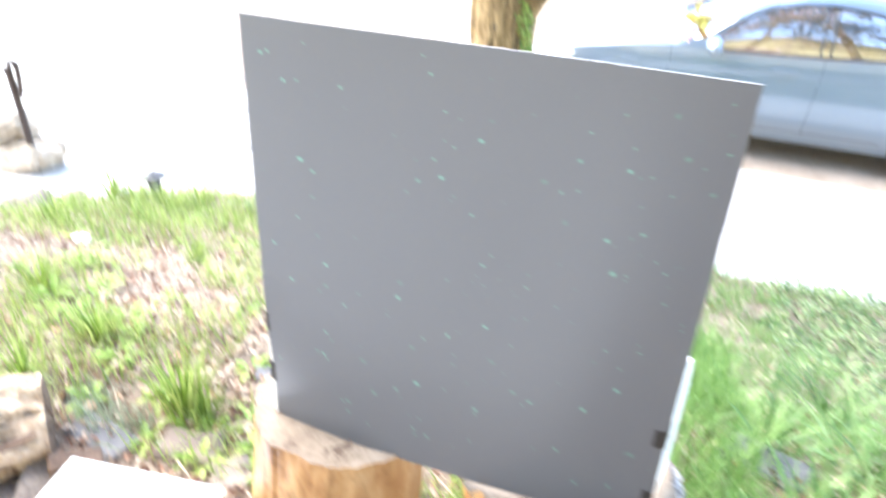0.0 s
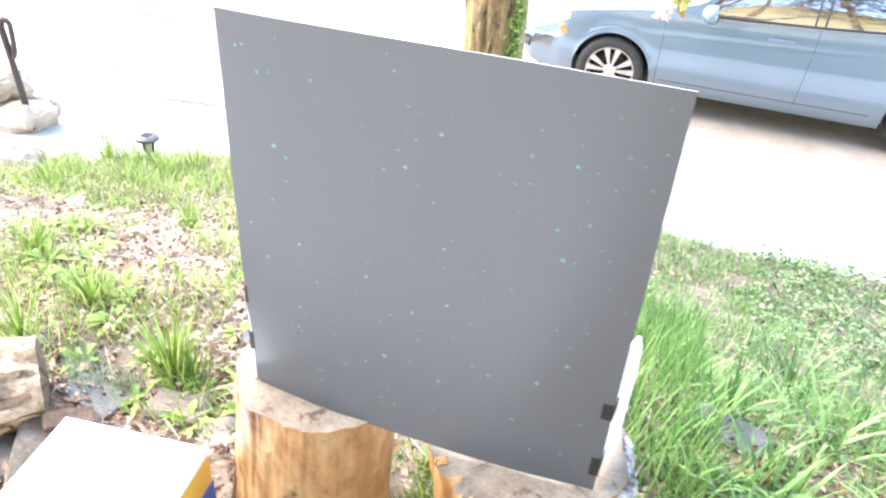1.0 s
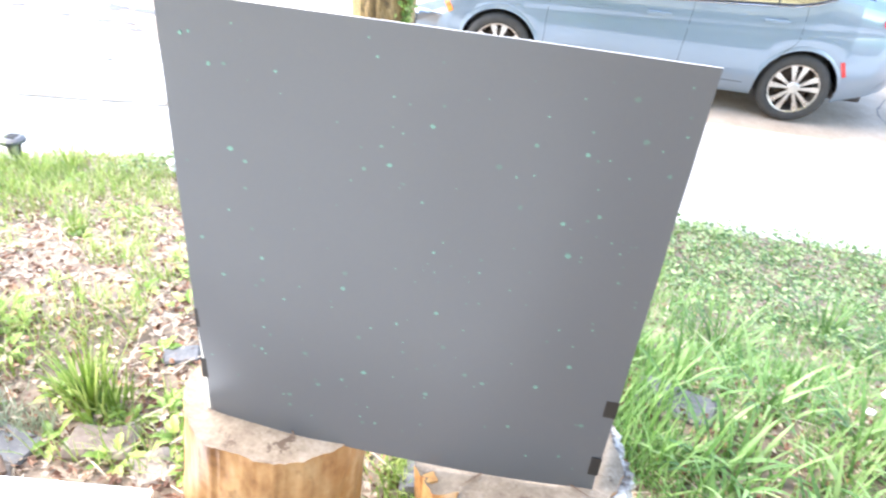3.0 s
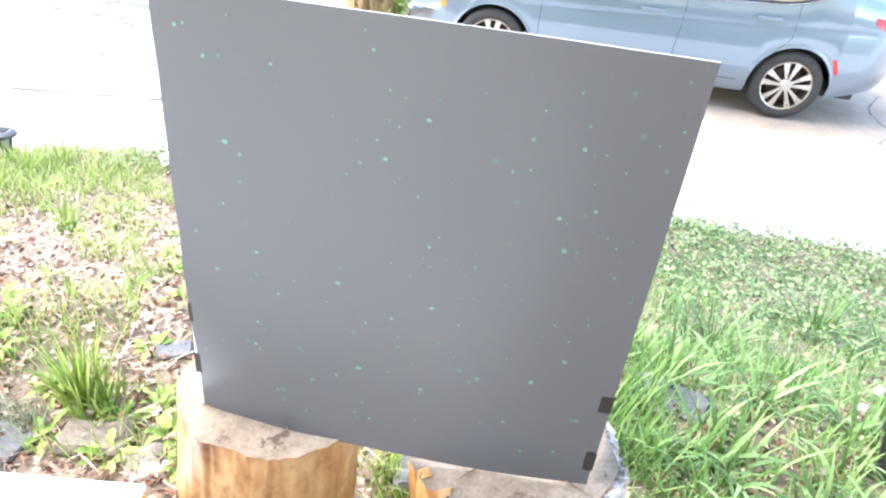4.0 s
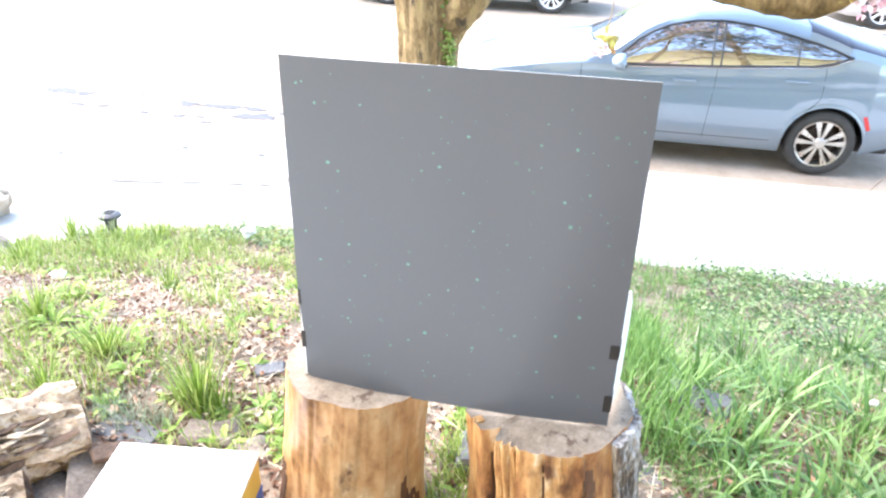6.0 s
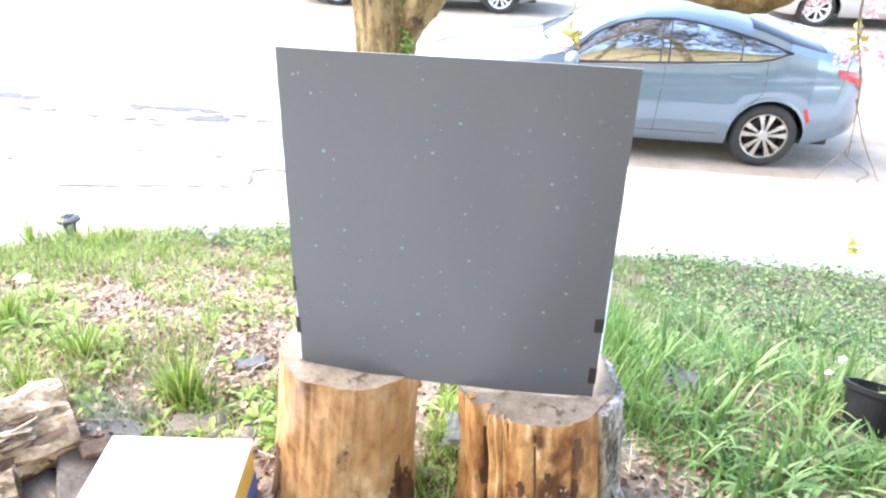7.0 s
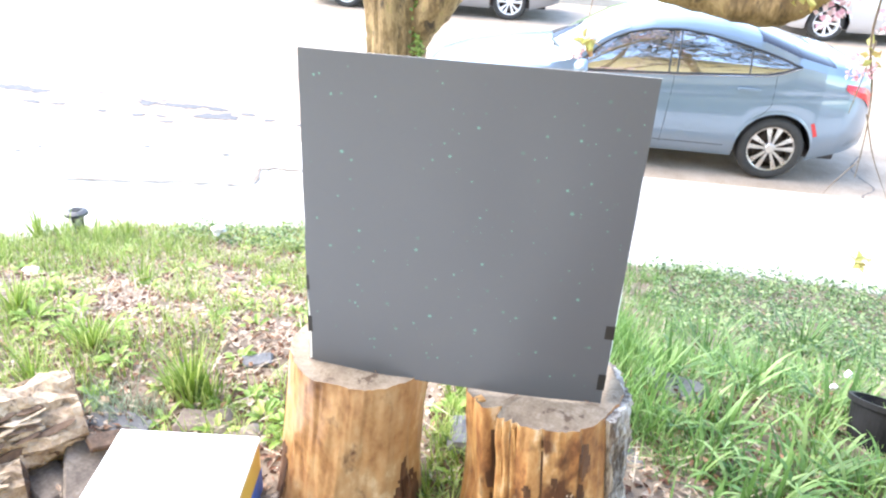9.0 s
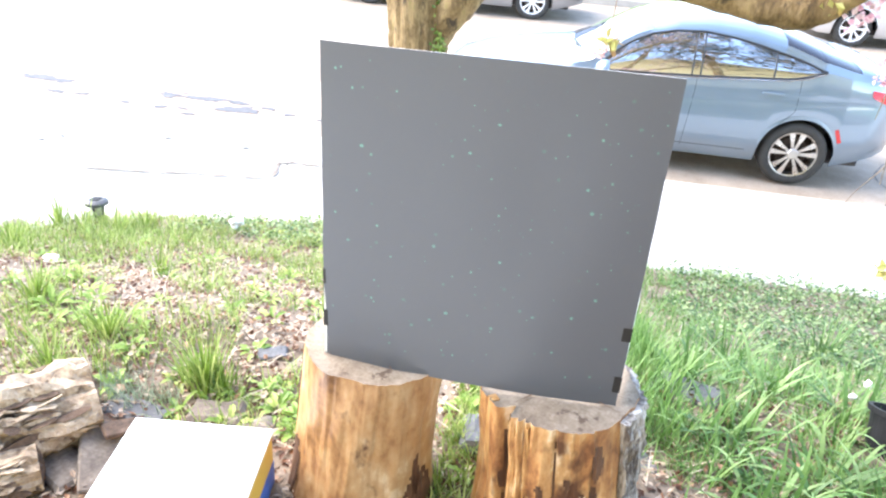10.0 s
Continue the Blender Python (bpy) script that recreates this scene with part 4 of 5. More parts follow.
def car(name, spec, m, paint, label, spokes=10, detail=True, rim_mat=None):
    thing = empty(name, m, label, "car", group="parked cars")
    xs = set(np.arange(spec["front"], spec["rear"], 0.09).round(3).tolist() + [spec["rear"]])
    for hub in (0.0, spec["base"]):
        ra = spec["wheel"] + 0.045
        xs |= {round(hub + ra * math.cos(math.pi * k / 26), 4) for k in range(27)} | {round(hub - ra - 0.002, 4), round(hub + ra + 0.002, 4)}
    xs |= {v for p in spec["panes"] for v in p} | set(spec["screen"]) | set(spec["back"])
    xs |= {x for x, _ in spec["rail"]} | {x for x, _ in spec["top"]}
    xs = sorted(xs)
    sections = [car_section(spec, x) for x in xs]
    n = len(sections[0])
    full = 2 * n - 1
    C = 0.94
    verts = []
    for x, rows in zip(xs, sections):
        verts += [(x, C - a, b) for a, b in rows] + [(x, C + a, b) for a, b in rows[-2::-1]]
    groups = {"body": []}
    for i in range(len(xs) - 1):
        xm = (xs[i] + xs[i + 1]) / 2
        R, B, T = sections[i][10][1], sections[i][8][1], sections[i][14][1]
        has_glass = min(sections[i][10][1] - sections[i][8][1], sections[i + 1][10][1] - sections[i + 1][8][1]) > -1 and max(sections[i][10][1] - sections[i][8][1], sections[i + 1][10][1] - sections[i + 1][8][1]) > 0.03
        for j in range(full - 1):
            k = j if j < n - 1 else full - 2 - j
            key = "body"
            if k in (8, 9) and has_glass:
                for q, (a, b) in enumerate(spec["panes"]):
                    if a < xm < b:
                        key = ("side_window", q, j < n - 1)
                if key == "body" and spec["panes"][0][0] < xm < spec["panes"][-1][1]:
                    key = ("door_pillar", i, j < n - 1)
            if k in (11, 12, 13):
                if spec["screen"][0] < xm < spec["screen"][1]:
                    key = "windscreen"
                elif spec["back"][0] < xm < spec["back"][1]:
                    key = "rear_window"
            groups.setdefault(key, []).append((i * full + j, (i + 1) * full + j, (i + 1) * full + j + 1, i * full + j + 1))
    groups["body"].append(tuple(range(full)))
    groups["body"].append(tuple(range((len(xs) - 1) * full, len(xs) * full))[::-1])
    for key, faces in groups.items():
        used = sorted({v for f in faces for v in f})
        at = {v: q for q, v in enumerate(used)}
        vs = [verts[v] for v in used]
        fs = [tuple(at[v] for v in f) for f in faces]
        if key == "body":
            ob = mesh("body", vs, fs, paint, thing, smooth=True)
        elif key[0] == "door_pillar":
            ob = mesh("door_pillar", vs, fs, M_GLASS, thing, smooth=True, label="gloss black door pillar")
        elif isinstance(key, tuple):
            ob = mesh("side_window", vs, fs, M_GLASS, thing, smooth=True, label="dark tinted side glass")
        else:
            ob = mesh(key, vs, fs, M_WINDSCREEN if key == "windscreen" else M_SCREEN, thing, smooth=True)
    # floor pan and wheel wells
    mid = (spec["front"] + spec["rear"]) / 2
    part("underbody", box_bm((spec["rear"] - spec["front"] - 0.5, 1.5, 0.16), (mid, C, 0.30), 0.03), M_TRIM, thing)
    for hub in (0.0, spec["base"]):
        for side in (0, 1):
            y0 = 0.055 if side == 0 else 2 * C - 0.055
            well = lathe([(spec["wheel"] + 0.06, 0.0), (spec["wheel"] + 0.06, 0.30), (0.0, 0.30)], 30, "y")
            bmesh.ops.delete(well, geom=[v for v in well.verts if v.co.z < -0.06], context="VERTS")
            part("wheel_well", well, M_TRIM, thing, m=pose(hub, y0 + (0.02 if side == 0 else -0.02), spec["wheel"], 0, 0, 0 if side == 0 else 180))
            R = spec["wheel"]
            tyre = lathe([(R * 0.70, 0.0), (R * 0.72, -0.012), (R * 0.86, -0.016), (R * 0.96, -0.006), (R * 0.995, 0.025), (R, 0.06), (R, 0.16), (R * 0.98, 0.2), (R * 0.7, 0.21)], 48, "y")
            turn = pose(hub, y0 + (0.0 if side == 0 else 0.0), R, 0, 0, 0 if side == 0 else 180)
            t = part("tyre", tyre, M_RUBBER, thing, m=turn, smooth=True, label="black rubber tyre")
            rim_bm = [lathe([(R * 0.715, -0.004), (R * 0.70, -0.012), (R * 0.665, -0.008), (R * 0.655, 0.03), (R * 0.64, 0.12)], 48, "y"), lathe([(0.0, -0.004), (0.045, -0.004), (0.055, 0.006), (0.06, 0.03)], 24, "y")]
            for s in range(spokes):
                a = 2 * math.pi * (s + (0.10 if s % 2 else -0.10 if spokes == 10 else 0)) / spokes
                sp = bmesh.new()
                prof = [(0.045, 0.020, 0.004), (R * 0.40, 0.030, -0.002), (R * 0.67, 0.052, -0.004)]
                ring = []
                for r, w, y in prof:
                    ring.append([sp.verts.new((r, y, -w * 0.55)), sp.verts.new((r, y, w * 0.55)), sp.verts.new((r, y + 0.028, w * 0.42)), sp.verts.new((r, y + 0.028, -w * 0.42))])
                for p, q in zip(ring, ring[1:]):
                    for e in range(4):
                        sp.faces.new((p[e], p[(e + 1) % 4], q[(e + 1) % 4], q[e]))
                sp.faces.new(ring[0])
                sp.faces.new(ring[-1])
                bmesh.ops.transform(sp, matrix=pose(0, 0, 0, 0, math.degrees(a), 0), verts=sp.verts)
                rim_bm.append(sp)
            part("rim", join_bm(*rim_bm), rim_mat or M_ALLOY, t, label="bright spoked alloy rim")
            part("brake_disc", lathe([(0.0, 0.07), (R * 0.48, 0.07), (R * 0.48, 0.09), (R * 0.66, 0.13)], 30, "y"), M_IRON, t)

    def strip(name, xz, mat, width, proud=0.002, side=0, label=""):
        """A narrow band lying on the side of the body along (x, z) rows."""
        vs, fs = [], []
        for i, (x, z) in enumerate(xz):
            rows = car_section(spec, x)
            zs = [b for _, b in rows[:11]]
            a = float(np.interp(z, zs, [q for q, _ in rows[:11]]))
            x2, z2 = xz[min(i + 1, len(xz) - 1)]
            x1, z1 = xz[max(i - 1, 0)]
            L = math.hypot(x2 - x1, z2 - z1) or 1
            dx, dz = -(z2 - z1) / L * width / 2, (x2 - x1) / L * width / 2
            y = C - a - proud
            y = y if side == 0 else 2 * C - y
            vs += [(x - dx, y, z - dz), (x + dx, y, z + dz)]
        fs = [(2 * i, 2 * i + 1, 2 * i + 3, 2 * i + 2) for i in range(len(xz) - 1)]
        return mesh(name, vs, fs, mat, thing, label=label)

    # window surround, seams, handles, lamps, mirror on the side that shows, and its twin
    p0, p1 = spec["panes"][0][0] - 0.03, spec["panes"][-1][1] + 0.03
    pts = np.linspace(p0, p1, 40)
    for side in (0, 1):
        lower, upper = [], []
        for x in pts:
            rows = car_section(spec, float(x))
            flip = (lambda y: y) if side == 0 else (lambda y: 2 * C - y)
            lower.append((float(x), flip(C - rows[8][0] - 0.003), rows[8][1] + 0.004))
            upper.append((float(x), flip(C - rows[10][0] - 0.003), rows[10][1]))
        mesh("window_trim", *merge([tube(lower, 0.011, 6), tube(upper, 0.011, 6)]), M_TRIM, thing, label="dark window surround")
        if not detail:
            continue
        for x in (spec["panes"][0][1], spec["panes"][1][0], (spec["panes"][1][1] + spec["panes"][2][0]) / 2):
            rows = car_section(spec, x)
            mesh("pane_divider", *tube([(x, flip(C - a - 0.002), b) for a, b in rows[8:11]], 0.008, 6), M_TRIM, thing, label="thin black window divider")
        mesh("bright_trim", *tube([(a, b + (-0.004 if side == 0 else 0.004), c - 0.014) for a, b, c in lower], 0.006, 6), M_CHROME, thing)
        for k, x in enumerate(spec["seams"]):
            z0 = 0.30
            z1 = interp(x, spec["belt"]) - 0.004
            lean = (0.0, 0.06, 0.0)[k]
            if k == 2:
                xz = [(x + 0.02 - 0.33 * max(0, (0.74 - z) / 0.45) ** 0.8, z) for z in np.linspace(0.42, z1, 12)]
            else:
                xz = [(x + lean * (z - 0.6), z) for z in np.linspace(z0, z1, 12)]
            strip("door_seam", xz, M_SEAM, 0.0045, side=side)
        strip("sill_seam", [(x, 0.325) for x in np.linspace(0.46, spec["base"] - 0.47, 14)], M_SEAM, 0.006, side=side)
        for x in (1.40, 2.40):
            z = interp(x, spec["belt"]) - 0.125
            y = C - interp(x, spec["half"]) - 0.012
            y = y if side == 0 else 2 * C - y
            part("door_handle", box_bm((0.21, 0.022, 0.028), (x, y, z), 0.009), paint, thing, label="body-coloured door handle")
        strip("side_marker", [(-0.47 - 0.012 * k, 0.60 + 0.022 * k) for k in range(5)], M_ORANGE, 0.05, 0.006, side, "orange side marker lamp")
        strip("side_reflector", [(spec["base"] + 0.325 + 0.012 * k, 0.62 - 0.026 * k) for k in range(6)], M_RED, 0.036, 0.006, side, "red side reflector")
        # tail lamp wraps the corner
        vs, fs = [], []
        for i, x in enumerate(np.linspace(3.31, 3.615, 10)):
            rows = car_section(spec, float(x))
            B = rows[8][1]
            for z in (B - 0.05 + 0.01 * i / 9, B - 0.09, B - 0.10 - 0.06 * (i / 9) ** 0.5):
                a = float(np.interp(z, [b for _, b in rows[:9]], [q for q, _ in rows[:9]]))
                y = C - a - 0.008
                vs.append((float(x), y if side == 0 else 2 * C - y, z))
        fs = [(3 * i + j, 3 * i + 3 + j, 3 * i + 4 + j, 3 * i + 1 + j) for i in range(9) for j in range(2)]
        mesh("tail_light", vs, fs, M_RED, thing, label="red wraparound tail lamp")
        vs = []
        for i, x in enumerate(np.linspace(-0.90, -0.45, 10)):
            rows = car_section(spec, float(x))
            B = rows[8][1]
            for z in (B - 0.02, B - 0.06, B - 0.13 + 0.06 * (i / 9)):
                a = float(np.interp(z, [b for _, b in rows[:9]], [q for q, _ in rows[:9]]))
                y = C - a - 0.006
                vs.append((float(x), y if side == 0 else 2 * C - y, z))
        mesh("headlight", vs, fs, M_LENS, thing, label="clear wraparound headlamp")
        mir = C - interp(0.92, spec["half"]) - 0.085
        mir = mir if side == 0 else 2 * C - mir
        mb = bmesh.new()
        bmesh.ops.create_uvsphere(mb, u_segments=20, v_segments=12, radius=1)
        bmesh.ops.scale(mb, vec=(0.10, 0.125, 0.082), verts=mb.verts)
        for v in mb.verts:
            if v.co.x > 0.03:
                v.co.x = 0.03
        mo = part("mirror", mb, paint, thing, m=pose(0.80, mir, 1.00), smooth=True, label="body-coloured door mirror")
        part("mirror_arm", box_bm((0.06, 0.10, 0.03), (0.02, 0.07 if side == 0 else -0.07, -0.045), 0.01), M_TRIM, mo)
    if detail:
        part("number_plate", box_bm((0.012, 0.32, 0.16), (spec["rear"] + 0.002, C, 0.72), 0.003), M_PAPER, thing)
        part("grille", box_bm((0.05, 0.8, 0.10), (spec["front"] + 0.03, C, 0.48), 0.01), M_TRIM, thing)
        part("bumper_vent", box_bm((0.10, 0.16, 0.07), (spec["front"] + 0.17, C - 0.66, 0.42), 0.02, turn=pose(0, 0, 0, 0, 0, -48)), M_TRIM, thing)
        part("wiper", box_bm((0.03, 0.62, 0.014), (0.53, C - 0.28, 1.045), 0.004, turn=pose(0, 0, 0, 0, 0, 12)), M_TRIM, thing)
    return thing


car("sedan", SEDAN, pose(-0.347, 6.79, ROAD_Z - 0.012), M_PAINT_BLUE, "glossy slate-blue four-door sedan parked at the kerb")
car("minivan", VAN, pose(-3.98, 14.35, ROAD_Z - 0.02), M_PAINT_GREY, "grey minivan parked across the street", detail=False, spokes=10, rim_mat=M_PAPER)
car("minivan", VAN, pose(5.28, 14.75, ROAD_Z - 0.02), M_PAINT_SILVER, "silver minivan parked across the street", detail=False, spokes=8, rim_mat=M_PAPER)
car("sedan", SEDAN, pose(-10.25, 14.2, ROAD_Z - 0.02), M_PAINT_SILVER, "silver sedan parked across the street", detail=False)


# ---- flowering tree ----
TX, TY = -1.14, 5.42
tree = empty("tree", pose(TX, TY, WALK_Z - 0.05), "mossy brown flowering tree with ivy on its trunk", "tree")
T0 = Vector((TX, TY, WALK_Z - 0.05))


def limb_mesh(points, radii, n=24, bumpy=0.22, steps=10):
    pts = [p - T0 for p in curve_points(points, steps)]
    rad = np.interp(np.linspace(0, 1, len(pts)), np.linspace(0, 1, len(radii)), radii)
    return tube(pts, [float(r) for r in rad], n, bumpy)


def fluted(vf, centre_of, n, deep):
    v, f = vf
    out = []
    for i, q in enumerate(v):
        c = centre_of(i // n)
        a = math.atan2((q - c).y, (q - c).x)
        k = noise.noise(Vector((math.cos(a) * 3.2, math.sin(a) * 3.2, q.z * 0.9))) + 0.6 * noise.noise(Vector((math.cos(a) * 9, math.sin(a) * 9, q.z * 2.0)))
        out.append(q + (q - c) * deep * k)
    return out, f


def trunk_mesh(points, radii, n, steps, deep):
    pts = [q - T0 for q in curve_points(points, steps)]
    return fluted(limb_mesh(points, radii, n, 0.05, steps), lambda j: pts[j], n, deep)


mesh("trunk", *trunk_mesh([(TX - 0.02, TY, -1.0), (TX, TY, -0.6), (TX, TY, 0.0), (TX - 0.02, TY, 0.55), (TX - 0.10, TY, 1.2), (TX - 0.35, TY - 0.1, 2.2)], [0.32, 0.235, 0.225, 0.235, 0.20, 0.16], 72, 14, 0.16), M_TREE, tree, smooth=True)
BOUGHS = (
    ([(TX - 0.02, TY + 0.06, 0.05), (TX + 0.30, TY - 0.10, 0.62), (TX + 0.62, TY - 0.25, 1.05), (TX + 0.95, TY - 0.8, 1.55), (-0.02, 3.9, 1.78), (0.0, 3.2, 1.62), (0.24, 2.78, 1.335), (0.58, 2.62, 1.245), (0.92, 2.55, 1.20), (1.06, 2.5, 1.26), (1.3, 2.3, 1.55), (2.0, 2.0, 2.1)], [0.09, 0.145, 0.14, 0.125, 0.115, 0.10, 0.086, 0.078, 0.068, 0.052, 0.04, 0.02]),
    ([(TX - 0.35, TY - 0.1, 2.2), (TX - 0.9, TY - 0.5, 3.1), (TX - 1.4, TY - 0.9, 4.2)], [0.15, 0.10, 0.04]),
    ([(TX - 0.3, TY - 0.1, 2.1), (TX + 0.2, TY + 0.3, 3.0), (TX + 0.9, TY + 0.6, 3.9), (TX + 1.6, TY + 0.5, 4.6)], [0.13, 0.10, 0.07, 0.03]),
    ([(0.02, 3.9, 1.78), (0.6, 3.6, 2.5), (1.3, 3.4, 3.1), (2.0, 3.0, 3.6)], [0.09, 0.07, 0.05, 0.02]),
    ([(-0.2, 4.6, 1.6), (-0.6, 3.6, 2.7), (-0.9, 2.6, 3.5), (-1.1, 1.6, 4.0)], [0.08, 0.06, 0.045, 0.02]),
)
for pts, rad in BOUGHS:
    mesh("limb", *limb_mesh(pts, rad), M_TREE, tree, smooth=True)

rs = random.Random(4)
twigs, tips = [], []
for pts, rad in BOUGHS[1:] + ((BOUGHS[0][0][8:], (0.06, 0.02)),):
    line = curve_points(pts, 6)
    for p in line[4:]:
        for k in range(3):
            d = Vector((rs.uniform(-1, 1), rs.uniform(-1, 1), rs.uniform(-0.1, 0.9))).normalized()
            L = rs.uniform(0.5, 1.1)
            q = [p, p + d * L * 0.5 + Vector((0, 0, rs.uniform(-0.1, 0.1))), p + d * L + Vector((0, 0, rs.uniform(-0.15, 0.2)))]
            if min(v.z for v in q) < 1.75:
                continue
            twigs.append(limb_mesh(q, [0.014, 0.008, 0.003], 5, 0.0, 3))
            for j in range(2):
                s = q[1] + (q[2] - q[1]) * rs.uniform(-0.5, 0.8)
                e = s + Vector((rs.uniform(-1, 1), rs.uniform(-1, 1), rs.uniform(-0.5, 0.7))) * 0.3
                if e.z > 1.7:
                    twigs.append(limb_mesh([s, (s + e) / 2 + Vector((0, 0, 0.03)), e], [0.006, 0.004, 0.002], 4, 0.0, 2))
                    tips.append(e)
            tips.append(q[2])
tw = mesh("upper_twigs", *merge(twigs), M_TWIG, tree)
tw["kind"] = "stuff"


def bare_tree(x, y, h, seed):
    q = random.Random(seed)
    base = empty("house_tree", pose(x, y, 0.0), "half-leafed tree by the house, crown near-black to darken window reflections", "tree", group="trees by the house")
    mesh("trunk", *tube([(0, 0, 0), (0.05, 0, h * 0.3), (-0.05, 0.05, h * 0.6), (0.05, 0, h)], [0.16, 0.13, 0.09, 0.03], 10, 0.1), M_TREE, base)
    for k in range(34):
        z = h * q.uniform(0.3, 0.9)
        a, L = q.uniform(0, 6.283), q.uniform(1.2, 3.2)
        e = Vector((math.cos(a) * L, math.sin(a) * L, z + L * q.uniform(0.3, 0.8)))
        mid = Vector((e.x * 0.5, e.y * 0.5, (z + e.z) / 2 + 0.1))
        mesh("branch", *tube(curve_points([(0, 0, z), mid, e], 4), 0.028, 6), M_TREE, base)
        tw = []
        for j in range(14):
            s0 = mid + (e - mid) * q.uniform(-0.3, 1)
            e0 = s0 + Vector((q.uniform(-1, 1), q.uniform(-1, 1), q.uniform(-0.2, 1))) * 0.6
            tw.append(tube([s0, (s0 + e0) / 2 + Vector((0, 0, 0.05)), e0], [0.022, 0.016, 0.006], 4))
        t = mesh("twigs", *merge(tw), M_TWIG, base)
        t["kind"] = "stuff"
    # leaves out of view, added to darken reflections in the car windows
    tuft = []
    for k in range(5000):
        a, z = q.uniform(0, 6.283), h * q.uniform(0.5, 1.12)
        rad = 2.0 * math.sqrt(q.random()) * (1.25 - z / h * 0.7)
        c = Vector((rad * math.cos(a), rad * math.sin(a), z))
        if noise.noise(c * 0.9 + Vector((seed * 7, 0, 0))) > -0.02:
            tuft.append(leaf_quad(c, Vector((q.uniform(-1, 1), q.uniform(-1, 1), q.uniform(-1, 0.6))), Vector((q.uniform(-1, 1), q.uniform(-1, 1), 1.01)), q.uniform(0.12, 0.26), q.uniform(0.04, 0.08)))
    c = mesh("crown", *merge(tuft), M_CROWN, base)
    c["kind"] = "stuff"


def leaf_quad(c, d, n, L, W):
    """A pointed, folded leaf of four triangles."""
    d, n = d.normalized(), n.normalized()
    s = d.cross(n).normalized()
    n = s.cross(d)
    return [c, c + d * L * 0.45 + s * W + n * W * 0.4, c + d * L, c + d * L * 0.45 - s * W + n * W * 0.4, c + d * L * 0.5], [(0, 1, 4), (1, 2, 4), (2, 3, 4), (3, 0, 4)]


bare_tree(-2.2, -4.6, 12.5, 1)
bare_tree(0.8, -4.3, 13.0, 2)
bare_tree(3.4, -4.7, 12.0, 3)
bare_tree(6.2, -4.4, 12.8, 4)


def rnd_dir(r, up=(-1, 1)):
    return Vector((r.uniform(-1, 1), r.uniform(-1, 1), r.uniform(*up))) + Vector((1e-4, 0, 0))


def cluster(centre, spread, count, r, L, W):
    out = []
    for k in range(count):
        c = centre + rnd_dir(r) * spread
        out.append(leaf_quad(c, rnd_dir(r), rnd_dir(r), L * r.uniform(0.7, 1.2), W * r.uniform(0.7, 1.2)))
    return out


petals, sprouts = [], []
for e in tips:
    petals += cluster(e - T0, 0.07, 9, rs, 0.035, 0.014)
    if rs.random() < 0.4:
        sprouts += cluster(e - T0, 0.05, 4, rs, 0.05, 0.014)
pb = mesh("crown_blossom", *merge(petals), M_PETAL, tree)
pb["kind"] = "stuff"
sb = mesh("crown_leaves", *merge(sprouts), M_SPROUT, tree)
sb["kind"] = "stuff"

# low twigs with blossom that hang in view
HANGING = (
    ([(1.30, 2.50, 1.40), (1.33, 2.56, 1.12), (1.41, 2.60, 0.90), (1.44, 2.60, 0.72), (1.455, 2.60, 0.52)], 0.008),
    ([(1.42, 2.60, 0.80), (1.50, 2.60, 0.62), (1.60, 2.58, 0.45)], 0.005),
    ([(1.45, 2.60, 0.60), (1.36, 2.60, 0.46), (1.33, 2.6, 0.36)], 0.004),
    ([(1.36, 2.58, 1.10), (1.35, 2.58, 0.92), (1.34, 2.58, 0.80)], 0.005),
    ([(1.45, 2.4, 1.5), (1.52, 2.5, 1.25), (1.50, 2.58, 1.05), (1.55, 2.6, 0.80)], 0.006),
    ([(1.60, 2.3, 1.6), (1.72, 2.4, 1.0), (1.66, 2.42, 0.5), (1.53, 2.40, 0.24)], 0.004),
    ([(0.30, 2.80, 1.40), (0.24, 2.5, 1.28), (0.215, 2.32, 1.10), (0.215, 2.30, 1.05)], 0.005),
    ([(0.95, 2.56, 1.25), (0.93, 2.50, 1.33), (0.98, 2.45, 1.42)], 0.005),
)
for pts, r in HANGING:
    mesh("hanging_twig", *limb_mesh(pts, [r * 0.65, r * 0.5, r * 0.25], 6, 0.1, 6), M_TWIG, tree)
rs = random.Random(21)
